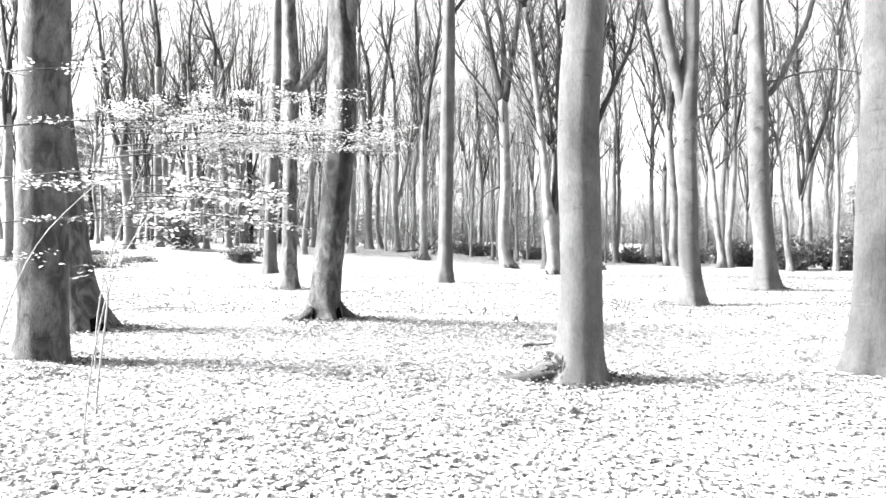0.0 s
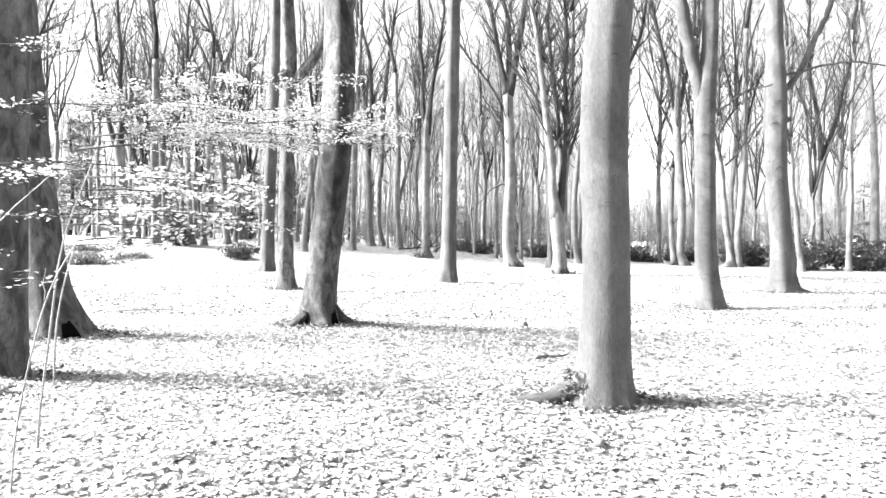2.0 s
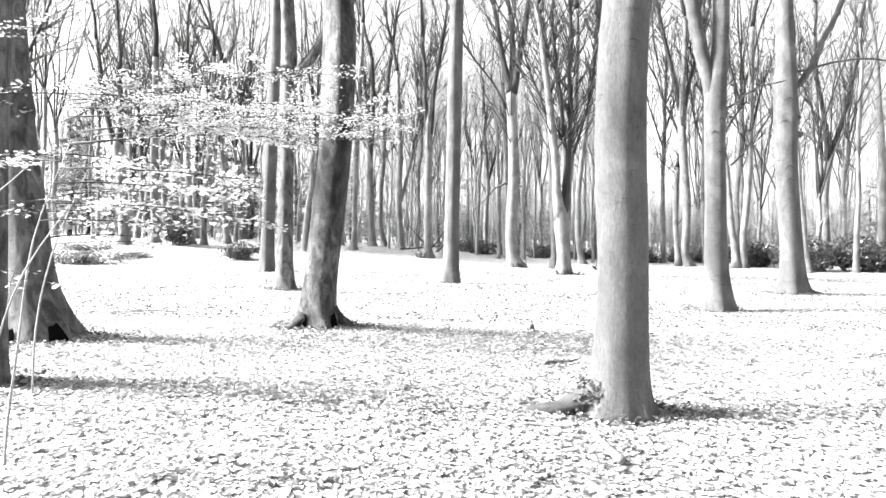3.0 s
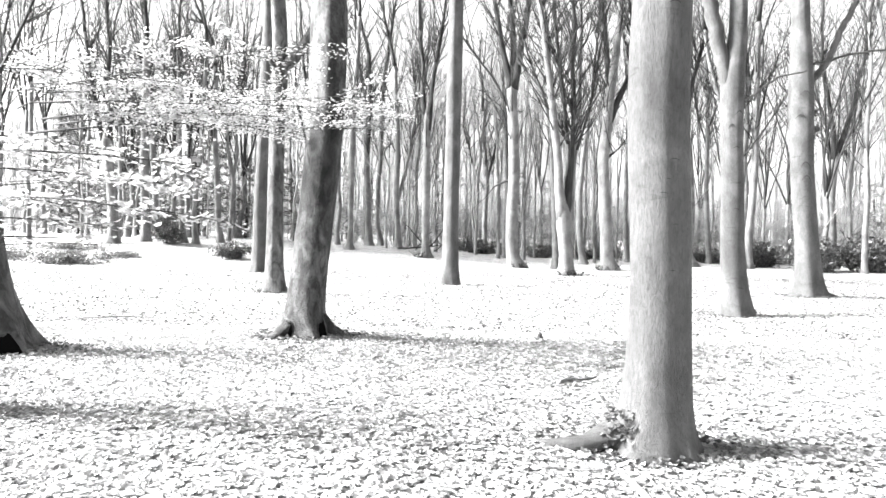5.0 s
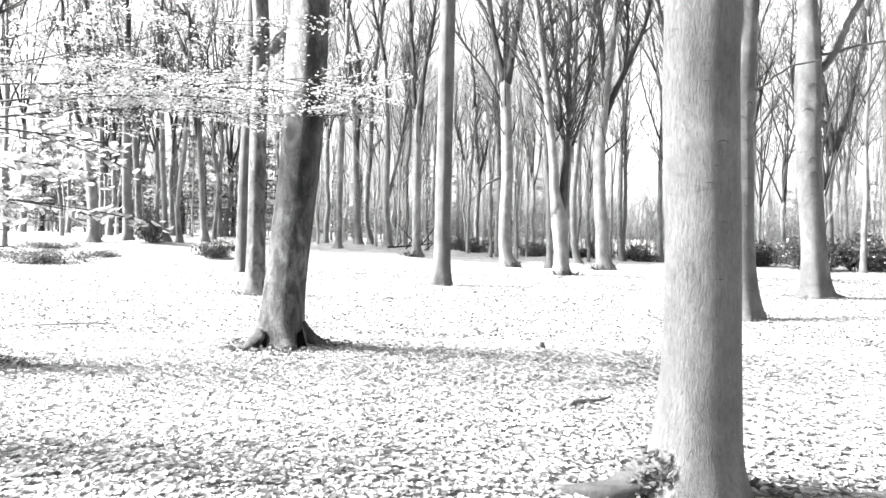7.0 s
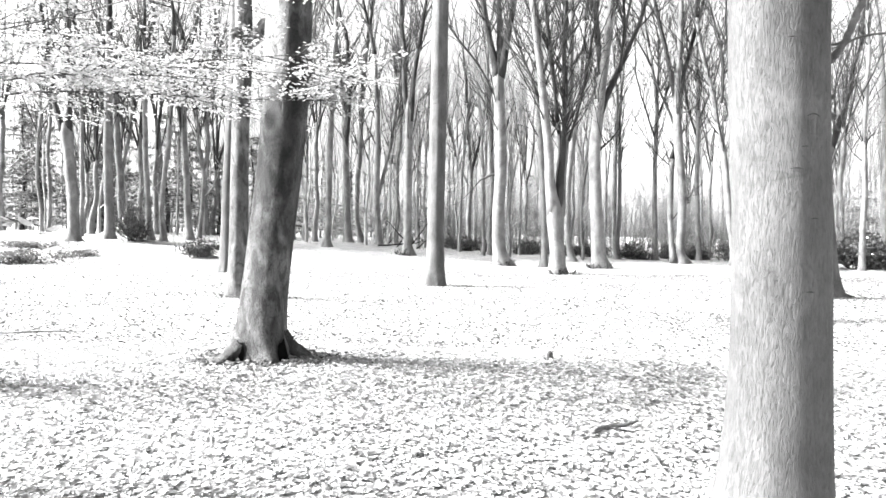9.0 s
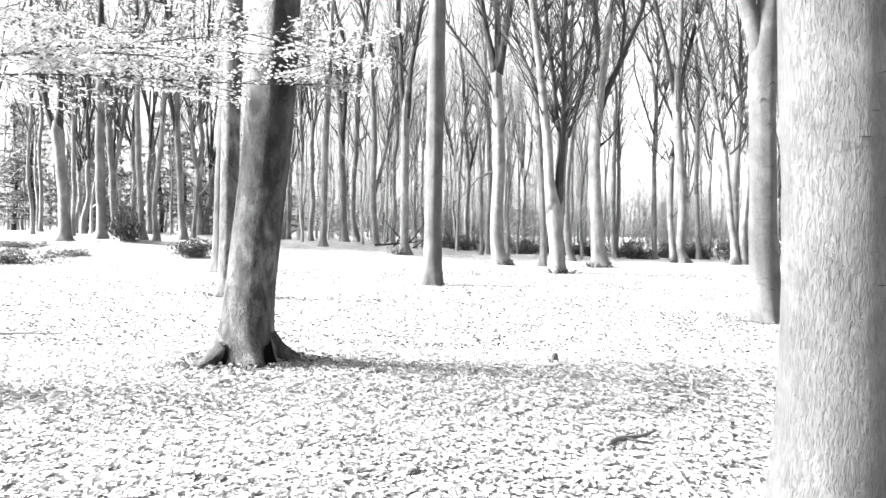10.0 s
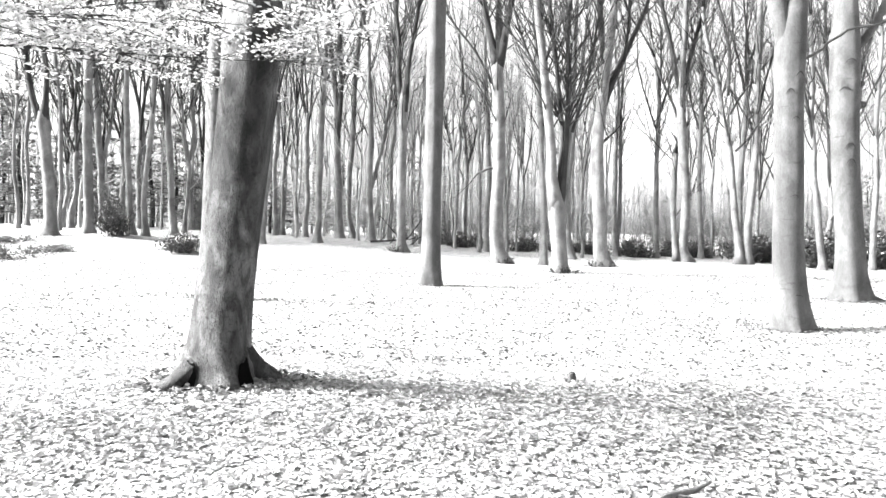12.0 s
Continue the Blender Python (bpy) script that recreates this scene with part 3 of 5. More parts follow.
# ---- the wood farther off ----
def wood_tree(x, y, label, seed, *stems):
    """A tree across the clearing. Each stem is a run of (dx, height, radius); the first is the trunk."""
    rng = np.random.default_rng(seed)
    tree = thing("slender_beech_tree", x, y, label, "tree", "slender trees of the wood")
    tw = [Soup() for _ in range(4)]
    for i, stem in enumerate(stems):
        dx, hz, rr = np.array(stem).T
        if i and abs(hz[0] - stems[0][-1][1]) < 0.9:       # a limb that carries on from the trunk's head
            rr[:2] *= (1.45, 1.12)
        fwd = 0.0 if i == 0 else rng.uniform(-0.14, 0.14)
        keys = [(z, q, fwd * (z - hz[0]), rad) for q, z, rad in zip(dx, hz, rr)]
        falls = bool(np.any(np.diff(hz) <= 0.02))
        if i == 0 and len(stems) > 1 and hz[-1] < 10:
            keys += [(hz[-1] + 0.3, dx[-1], 0, rr[-1] * 0.6), (hz[-1] + 0.7, dx[-1], 0, 0.02)]
            hz = np.append(hz, hz[-1] + 0.7)
        if falls:
            pts, rad = np.stack([dx, fwd * np.arange(len(dx)), hz], axis=1), rr
        else:
            zs = np.linspace(hz[0], hz[-1], max(5, int((hz[-1] - hz[0]) * 2.2)))
            if i == 0:
                zs = np.concatenate([np.linspace(-0.25, 0.9, 9), zs[zs > 1.1]])
                keys = [(-0.3, dx[0], 0, rr[0])] + keys
            pts, rad = spline(keys, zs)
            pts[:, 0] += 0.012 * np.sin(zs * 2.3 + seed) * (zs > 1)
        s = Soup()
        tube(s, pts, rad, 14 if i == 0 else 9, trunk_shape(rng, 0.75, 0.2) if i == 0 or hz[0] < 0.5 else None)
        # low stems get the paler bark, higher limbs the shade-darkened one
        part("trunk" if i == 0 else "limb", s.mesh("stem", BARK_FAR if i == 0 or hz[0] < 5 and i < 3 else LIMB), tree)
        end = unit(pts[-1] - pts[-2])
        tall = pts[-1][2] > 7
        if rad[-1] > 0.021 and (len(stems) == 1 or i or tall):
            s = [Soup(), tw[1], tw[2], tw[3]]
            branch(s, rng, pts[-1], end, 6.0 if tall else 1.2, rad[-1], 0 if tall else 1, 3, 0.06, 0.1, 0.65, 0.8)
            if tall:
                part("limb", s[0].mesh("limb", LIMB), tree)
        for _ in range(int(2.2 * np.sum(np.linalg.norm(np.diff(pts, axis=0), axis=1)) * (1.5 if i else 0.7))):
            q = int(len(pts) * rng.uniform(0.3 if i else 0.5, 1.0))
            if pts[min(q, len(pts) - 1)][2] < 5.5 and rng.random() < 0.85:
                continue
            q = min(q, len(pts) - 1)
            a = rng.uniform(0, 6.28)
            branch(tw, rng, pts[q], (math.cos(a), math.sin(a) * 0.8, rng.uniform(1.0, 2.8)), rng.uniform(1.0, 4.8), min(0.035, rad[q] * 0.5), 1, 3, 0.07, 0.13, 0.62, 0.85)
    t = Soup()
    for q in tw[1:]:
        if q.v:
            t.add(np.concatenate(q.v), q.f)
    if t.v:
        part("crown", t.mesh("crown", TWIG), tree, "bare dark twigs", "stuff")
    return tree


wood_tree(3.3, 37.7, "sunlit beech tree forking into steep dark limbs", 22,
          ((0.15, 0, 0.35), (0.02, 0.51, 0.336), (-0.09, 1.99, 0.309), (-0.04, 4.14, 0.296), (-0.06, 6.01, 0.282), (-0.19, 8.14, 0.269), (-0.23, 9.47, 0.229)),
          ((-0.22, 9.08, 0.175), (-0.58, 10.52, 0.148), (-0.97, 12.36, 0.134), (-1.27, 13.94, 0.108)),
          ((-0.17, 9.21, 0.188), (0.09, 10.81, 0.161), (0.37, 12.41, 0.148), (0.58, 14.53, 0.108)),
          ((-0.2, 9.47, 0.161), (-0.19, 11.33, 0.148), (-0.33, 13.44, 0.121)),
          ((-0.02, 4.33, 0.081), (-0.43, 4.48, 0.067), (-1.04, 4.17, 0.04), (-1.3, 3.84, 0.027)),
          ((-0.42, 8.4, 0.067), (-1.17, 9.71, 0.054), (-2.41, 11.26, 0.054), (-3.24, 12.55, 0.04)))
wood_tree(5.2, 32.1, "many-stemmed beech tree branching low above a knotted foot", 21,
          ((-0.12, 0, 0.322), (-0.1, 0.67, 0.3), (-0.17, 1.56, 0.3), (-0.21, 2.19, 0.366), (-0.26, 2.63, 0.311), (-0.28, 3.12, 0.178)),
          ((-0.32, 2.41, 0.189), (-0.45, 3.56, 0.189), (-0.57, 4.89, 0.189), (-0.74, 6.21, 0.178), (-0.96, 7.75, 0.167), (-1.18, 9.28, 0.144), (-1.39, 10.58, 0.133), (-1.7, 12.32, 0.1)),
          ((-0.01, 2.35, 0.144), (0.09, 3.57, 0.133), (0.17, 4.91, 0.144), (0.29, 6.24, 0.155), (0.38, 7.57, 0.167), (0.43, 8.89, 0.155), (0.49, 10.65, 0.133), (0.51, 12.39, 0.111)),
          ((-0.1, 2.57, 0.1), (-0.1, 4.01, 0.1), (-0.07, 5.35, 0.1), (-0.22, 6.67, 0.089), (-0.37, 7.99, 0.089), (-0.56, 9.52, 0.078), (-0.78, 11.04, 0.067)),
          ((-0.06, 2.68, 0.1), (0.02, 4.46, 0.1), (0.03, 5.79, 0.1), (0.05, 7.34, 0.1), (-0.06, 8.87, 0.089), (-0.04, 10.63, 0.089), (-0.14, 11.94, 0.067)),
          ((0.26, 5.46, 0.067), (0.67, 6.91, 0.056), (0.9, 8.24, 0.056), (1.14, 10.01, 0.044), (1.32, 11.33, 0.044)),
          ((-0.81, 6.43, 0.067), (-1.25, 7.74, 0.056), (-1.72, 8.82, 0.044), (-2.2, 10.12, 0.033)))
wood_tree(8.1, 37.4, "tall beech tree with one wide forking limb and knotted foot", 23,
          ((0.16, 0, 0.36), (0.03, 0.67, 0.333), (-0.04, 2.14, 0.306), (-0.21, 4.28, 0.293), (-0.25, 5.88, 0.28), (-0.14, 7.47, 0.266), (0.02, 9.33, 0.24), (0.23, 11.19, 0.2), (0.39, 13.03, 0.16), (0.52, 14.88, 0.133)),
          ((-0.08, 7.34, 0.16), (0.36, 8.55, 0.16), (0.82, 9.62, 0.147), (1.37, 10.83, 0.12), (1.95, 12.16, 0.107), (2.31, 13.36, 0.08)),
          ((-0.02, 8.93, 0.147), (-0.13, 10.65, 0.147), (-0.29, 12.49, 0.133), (-0.53, 14.32, 0.107)),
          ((-0.14, 5.67, 0.08), (0.12, 5.94, 0.067), (0.38, 6.16, 0.04)),
          ((0.82, 9.57, 0.08), (1.0, 10.68, 0.067), (1.07, 12.0, 0.067), (0.96, 13.58, 0.053)))
wood_tree(5.4, 37.6, "slender grey tree close behind a many-stemmed one", 31,
          ((0.09, 0, 0.174), (0.1, 0.76, 0.161), (0.07, 1.83, 0.161), (-0.11, 4.51, 0.134), (-0.27, 7.18, 0.134), (-0.47, 9.83, 0.121), (-0.68, 12.47, 0.107)))
wood_tree(8.5, 45.5, "slender grey tree curving a little to its top", 32,
          ((0.04, 0, 0.234), (-0.12, 0.93, 0.2), (-0.26, 2.6, 0.2), (-0.28, 4.28, 0.184), (-0.14, 6.62, 0.167), (0.12, 9.29, 0.15), (0.38, 11.95, 0.134), (0.5, 14.6, 0.117)))
wood_tree(13.1, 51.4, "pair of thin upright stems on one foot", 33,
          ((-0.15, 0, 0.23), (-0.31, 1.3, 0.173), (-0.41, 4.76, 0.173), (-0.43, 7.84, 0.153), (-0.4, 10.9, 0.134), (-0.73, 13.94, 0.115), (-1.05, 16.96, 0.096)),
          ((-0.16, 0.33, 0.153), (-0.01, 2.85, 0.134), (-0.04, 6.69, 0.134), (-0.11, 10.14, 0.115), (0.07, 13.2, 0.096), (0.22, 15.86, 0.077)))
wood_tree(15.6, 51.3, "thin bare tree standing in the bright gap", 34,
          ((0.05, 0, 0.172), (-0.05, 2.93, 0.172), (-0.14, 6.01, 0.153), (-0.11, 8.69, 0.153), (-0.1, 10.61, 0.134), (-0.35, 12.51, 0.096), (-0.73, 14.78, 0.077)),
          ((-0.11, 9.65, 0.096), (0.64, 11.77, 0.077), (1.17, 13.31, 0.057)),
          ((-0.15, 8.5, 0.077), (-0.73, 9.83, 0.057), (-1.16, 10.96, 0.057)),
          ((-0.1, 10.8, 0.096), (0.01, 13.28, 0.077), (0.01, 15.56, 0.057)))
wood_tree(15.2, 45.3, "double-stemmed sunlit tree joined above the foot", 35,
          ((0.1, 0, 0.316), (-0.06, 0.75, 0.249), (-0.03, 2.09, 0.249), (0.01, 3.77, 0.249), (-0.11, 5.44, 0.249), (-0.35, 7.44, 0.283), (-0.48, 9.43, 0.266), (-0.48, 11.42, 0.199), (-0.39, 13.73, 0.166), (-0.4, 16.04, 0.133)),
          ((-0.44, 0.0, 0.183), (-0.58, 2.08, 0.166), (-0.55, 4.43, 0.183), (-0.42, 6.43, 0.183)),
          ((-0.49, 9.59, 0.15), (-0.8, 11.08, 0.15), (-1.21, 13.05, 0.133), (-1.78, 15.34, 0.116), (-2.18, 17.29, 0.1)),
          ((-0.39, 9.76, 0.15), (0.07, 12.09, 0.133), (0.61, 14.09, 0.116), (1.06, 15.76, 0.1)),
          ((-0.54, 8.26, 0.1), (-0.84, 9.08, 0.083), (-1.46, 10.39, 0.066), (-2.01, 12.03, 0.066)))
wood_tree(18.7, 51.2, "thin grey tree with short crooked side branches", 36,
          ((-0.01, 0, 0.172), (-0.12, 2.18, 0.172), (-0.3, 5.26, 0.153), (-0.34, 8.71, 0.153), (-0.37, 11.76, 0.134), (-0.57, 14.42, 0.115), (-0.56, 17.45, 0.095)),
          ((-0.37, 8.52, 0.076), (-1.03, 10.6, 0.057), (-1.37, 12.88, 0.057)),
          ((-0.3, 9.67, 0.076), (0.41, 11.79, 0.057), (0.93, 13.71, 0.038)))
wood_tree(18.2, 43.3, "two crossing dark stems risen from one foot", 37,
          ((-0.11, 0, 0.237), (-0.2, 1.5, 0.221), (-0.1, 3.1, 0.205), (0.01, 4.69, 0.221), (0.07, 6.6, 0.205), (0.06, 8.5, 0.189), (0.03, 10.4, 0.189), (0.05, 12.29, 0.174), (0.03, 14.81, 0.142)),
          ((-0.54, -0.02, 0.253), (-0.64, 1.17, 0.205), (-0.83, 2.76, 0.189), (-0.96, 4.67, 0.174), (-1.08, 6.25, 0.174), (-1.29, 7.52, 0.174), (-1.56, 8.78, 0.158), (-1.7, 10.04, 0.158), (-2.0, 11.29, 0.142), (-2.37, 12.85, 0.126), (-2.66, 14.72, 0.11)),
          ((-1.45, 8.37, 0.079), (-0.81, 9.43, 0.063), (-0.25, 10.08, 0.047)),
          ((-1.08, 6.32, 0.079), (-0.55, 6.84, 0.047), (-0.25, 7.23, 0.047)),
          ((-1.61, 9.41, 0.095), (-1.52, 11.3, 0.079), (-1.74, 13.18, 0.063)),
          ((0.08, 8.13, 0.095), (0.47, 9.78, 0.063), (0.89, 11.37, 0.047)))
wood_tree(19.7, 39.2, "thin tree with a bent stem before an evergreen bush", 38,
          ((0.21, 0, 0.169), (0.01, 1.33, 0.155), (-0.14, 3.04, 0.141), (-0.37, 4.46, 0.127), (-0.5, 6.16, 0.127), (-0.68, 7.85, 0.113), (-0.68, 9.27, 0.113), (-0.79, 10.67, 0.098), (-0.92, 12.64, 0.084)),
          ((-0.53, 6.3, 0.084), (-0.88, 7.85, 0.07), (-1.31, 9.25, 0.056), (-1.58, 10.93, 0.056)))
wood_tree(25.2, 46.2, "bare tree forking in a wide curved cup", 39,
          ((-0.4, 0, 0.262), (-0.51, 2.45, 0.225), (-0.65, 4.68, 0.225), (-0.58, 6.17, 0.244), (-0.4, 7.58, 0.206)),
          ((-0.5, 7.1, 0.169), (-0.78, 9.13, 0.15), (-1.2, 10.98, 0.131), (-1.62, 12.82, 0.112), (-1.83, 15.03, 0.094)),
          ((-0.39, 7.29, 0.15), (0.04, 8.96, 0.15), (0.37, 10.26, 0.131), (0.61, 12.12, 0.112), (0.94, 13.6, 0.094), (1.02, 15.81, 0.075)))
wood_tree(23.8, 40.2, "thin upright tree beside the evergreen bush", 56,
          ((-0.66, 0, 0.162), (-0.67, 2.67, 0.146), (-0.63, 4.6, 0.13), (-0.76, 6.85, 0.114), (-0.76, 9.1, 0.114), (-0.68, 11.66, 0.097), (-0.84, 13.89, 0.081)))
wood_tree(27.6, 44.2, "sunlit tree curving near its top", 57,
          ((-0.48, 0, 0.322), (-0.5, 1.75, 0.269), (-0.57, 5.3, 0.233), (-0.72, 8.13, 0.197), (-0.97, 10.6, 0.179), (-1.23, 13.42, 0.161), (-1.66, 15.88, 0.143), (-2.07, 17.98, 0.107)))
wood_tree(-19.0, 40.4, "stout tree forking into an upright cup of limbs", 58,
          ((-0.06, 0, 0.379), (-0.0, 0.49, 0.306), (-0.01, 1.35, 0.291), (-0.16, 3.35, 0.277), (-0.31, 4.77, 0.262), (-0.43, 5.96, 0.291)),
          ((-0.51, 5.68, 0.16), (-0.85, 6.6, 0.146), (-1.08, 7.59, 0.146), (-1.26, 8.57, 0.146), (-1.46, 9.84, 0.131), (-1.75, 11.8, 0.102)),
          ((-0.34, 5.74, 0.16), (-0.21, 6.76, 0.131), (-0.13, 8.18, 0.131), (-0.2, 9.03, 0.131), (-0.07, 10.72, 0.102), (-0.16, 12.69, 0.087)))
wood_tree(-21.2, 43.9, "thin tree close beside a stouter one", 59,
          ((0.78, 0, 0.128), (0.86, 2.48, 0.112), (0.81, 4.68, 0.112), (0.8, 6.87, 0.096), (0.6, 8.42, 0.096), (0.47, 10.28, 0.08), (0.33, 12.14, 0.064)))
wood_tree(-23.2, 44.5, "thin crooked tree with a dark bare top", 80,
          ((0.19, 0, 0.114), (0.12, 1.77, 0.098), (-0.07, 3.36, 0.098), (-0.05, 5.27, 0.081), (0.1, 7.17, 0.081), (0.03, 9.07, 0.065)),
          ((0.02, 3.36, 0.065), (-0.33, 3.99, 0.049), (-0.7, 3.66, 0.033)))
wood_tree(-18.1, 42.3, "straight grey tree with a dark shaded side", 81,
          ((0.07, 0, 0.292), (0.07, 0.71, 0.261), (-0.01, 3.43, 0.246), (-0.04, 6.44, 0.231), (0.0, 8.83, 0.215), (-0.01, 11.22, 0.184)))
wood_tree(-18.4, 44.4, "slender tree with one long side stem", 82,
          ((0.3, 0, 0.211), (0.1, 1.26, 0.179), (-0.01, 3.49, 0.179), (-0.19, 5.71, 0.179), (-0.3, 7.61, 0.162), (-0.47, 9.5, 0.146), (-0.64, 11.39, 0.13)),
          ((0.02, 3.43, 0.097), (0.35, 5.41, 0.097), (0.49, 7.32, 0.097), (0.64, 8.9, 0.081), (0.84, 11.12, 0.065)))
wood_tree(-15.8, 42.3, "slender grey tree a little bent", 83,
          ((0.05, 0, 0.2), (-0.05, 1.08, 0.154), (-0.16, 2.9, 0.154), (-0.27, 5.0, 0.154), (-0.32, 7.11, 0.138), (-0.34, 9.2, 0.123), (-0.42, 11.29, 0.108)))
wood_tree(-14.4, 42.2, "slender tree with a curved stem", 84,
          ((-0.59, 0, 0.184), (-0.73, 1.79, 0.138), (-0.54, 3.91, 0.138), (-0.35, 5.72, 0.138), (-0.25, 7.52, 0.138), (-0.21, 9.31, 0.123), (-0.11, 11.4, 0.107)))
wood_tree(-14.3, 44.2, "slender tree splitting into two close stems", 85,
          ((0.08, 0, 0.226), (-0.06, 1.14, 0.194), (-0.15, 3.37, 0.178), (-0.3, 5.59, 0.178), (-0.38, 7.49, 0.162), (-0.34, 9.38, 0.145), (-0.43, 11.58, 0.129)),
          ((-0.3, 5.43, 0.097), (-0.57, 7.16, 0.097), (-0.71, 8.74, 0.081), (-0.89, 10.62, 0.065)))
wood_tree(-14.4, 46.2, "thin tree with a narrow fork above the middle", 86,
          ((0.05, 0, 0.136), (0.2, 2.1, 0.119), (0.28, 3.77, 0.119), (0.17, 4.61, 0.119)),
          ((0.17, 4.27, 0.085), (-0.08, 5.77, 0.085), (-0.19, 7.1, 0.085), (-0.38, 8.76, 0.068), (-0.53, 10.74, 0.068)),
          ((0.24, 4.27, 0.085), (0.49, 5.45, 0.085), (0.37, 6.78, 0.085), (0.55, 8.78, 0.085), (0.66, 10.45, 0.068)))
wood_tree(-6.0, 44.0, "tall smooth tree with a gently bowed stem", 87,
          ((-0.19, 0, 0.225), (-0.15, 0.79, 0.177), (-0.14, 2.55, 0.177), (-0.12, 4.78, 0.177), (-0.07, 7.32, 0.177), (0.04, 9.85, 0.161), (0.13, 12.06, 0.145), (0.19, 14.26, 0.129)))
wood_tree(-5.7, 50.0, "grey tree parting into two dark stems", 88,
          ((0.04, 0, 0.279), (-0.01, 0.81, 0.242), (-0.14, 3.76, 0.223), (-0.26, 6.7, 0.204), (-0.38, 8.9, 0.186), (-0.63, 10.72, 0.167), (-0.85, 12.53, 0.13)),
          ((-0.22, 6.15, 0.149), (-0.04, 8.54, 0.149), (-0.01, 10.73, 0.149), (-0.13, 13.28, 0.13)))
wood_tree(-5.1, 51.0, "thin sunlit tree wavering upwards", 89,
          ((0.19, 0, 0.228), (-0.06, 1.22, 0.171), (-0.11, 3.87, 0.171), (0.03, 6.5, 0.171), (0.09, 9.13, 0.152), (0.2, 11.38, 0.152), (0.45, 14.0, 0.133)))
wood_tree(-3.5, 47.9, "grey tree with one side stem bowing away", 94,
          ((0.04, 0, 0.248), (0.02, 0.94, 0.195), (-0.14, 3.4, 0.195), (-0.11, 5.86, 0.195), (-0.16, 7.96, 0.177), (-0.26, 9.71, 0.159), (-0.41, 12.14, 0.142)),
          ((-0.03, 3.23, 0.124), (0.43, 5.18, 0.106), (0.74, 6.94, 0.106), (0.98, 9.04, 0.106), (1.18, 11.14, 0.089), (1.24, 13.58, 0.071)))
wood_tree(-1.3, 41.0, "tall grey tree forking steeply in two", 96,
          ((-0.03, 0, 0.267), (-0.08, 0.74, 0.222), (-0.12, 2.81, 0.222), (-0.13, 4.87, 0.222), (-0.12, 6.93, 0.208), (-0.14, 8.04, 0.193)),
          ((-0.19, 7.37, 0.133), (-0.4, 9.26, 0.133), (-0.44, 11.01, 0.119), (-0.66, 13.04, 0.104)),
          ((-0.06, 7.22, 0.133), (0.07, 8.98, 0.119), (0.22, 10.45, 0.119), (0.53, 12.2, 0.104), (0.73, 13.95, 0.074)))
wood_tree(2.8, 55.7, "small bare tree with a spreading fan of branches", 97,
          ((0.02, 0, 0.189), (-0.04, 2.44, 0.189), (0.05, 5.79, 0.168), (-0.18, 8.28, 0.147), (-0.33, 11.19, 0.126)),
          ((0.02, 5.37, 0.084), (0.59, 7.89, 0.084), (0.96, 9.98, 0.063)),
          ((-0.05, 4.87, 0.084), (-1.07, 7.01, 0.063), (-1.52, 8.66, 0.063)))
wood_tree(3.8, 49.7, "thin grey tree with a slight double bend", 98,
          ((0.11, 0, 0.185), (0.03, 1.68, 0.166), (0.19, 4.26, 0.166), (0.05, 6.84, 0.148), (-0.09, 9.4, 0.129), (-0.3, 11.95, 0.111), (-0.29, 14.86, 0.092)))

KINDS = [forest_tree(40, 21, 0.22, 7.5, 5, 0.24, "slender grey tree with steep bare branches", kids=0.72),
         forest_tree(41, 20, 0.21, 5.5, 5, 0.26, "slender grey tree forking low into bare stems", kids=0.72),
         forest_tree(42, 23, 0.23, 9.5, 5, 0.24, "tall slender tree with a bare crown", kids=0.72),
         forest_tree(43, 18, 0.2, 4.2, 6, 0.24, "many-stemmed bare tree, thinly branched", (0.3, 0), 0.75),
         forest_tree(44, 20, 0.21, 6.5, 4, 0.28, "slender forked tree leaning a little", (-0.5, 0.2), 0.75),
         forest_tree(45, 22, 0.2, 10, 5, 0.24, "straight thin tree with a high bare crown", (0.2, 0), 0.75)]

STOUT_KINDS = [forest_tree(52, 24, 0.29, 9.0, 4, 0.26, "stout grey tree with a few long steep limbs", (0.2, 0), 0.8),
               forest_tree(53, 23, 0.29, 6.5, 4, 0.3, "stout grey tree forking into long bare limbs", (-0.2, 0.1), 0.8)]

FAR_KINDS = [forest_tree(46, 20, 0.2, 7.0, 4, 0.22, "distant slender bare tree", (0.2, 0), 0.65, far=True),
             forest_tree(47, 22, 0.2, 9.0, 4, 0.22, "distant straight bare tree", (-0.2, 0), 0.65, far=True),
             forest_tree(48, 19, 0.2, 5.0, 4, 0.24, "distant bare tree forking low", (0.1, 0.2), 0.65, far=True)]


POLES = [forest_tree(49, 13, 0.085, 5.0, 3, 0.3, "thin pale young tree, slightly crooked", (0.3, 0), 0.45, 0.12, 0.05, BARK_PALE),
         forest_tree(50, 14, 0.08, 6.5, 3, 0.28, "thin pale young tree with few twigs", (-0.25, 0.1), 0.45, 0.12, 0.05, BARK_PALE),
         forest_tree(51, 12, 0.08, 3.8, 3, 0.32, "thin pale young tree forking low", (0.1, -0.2), 0.45, 0.12, 0.05, BARK_PALE)]


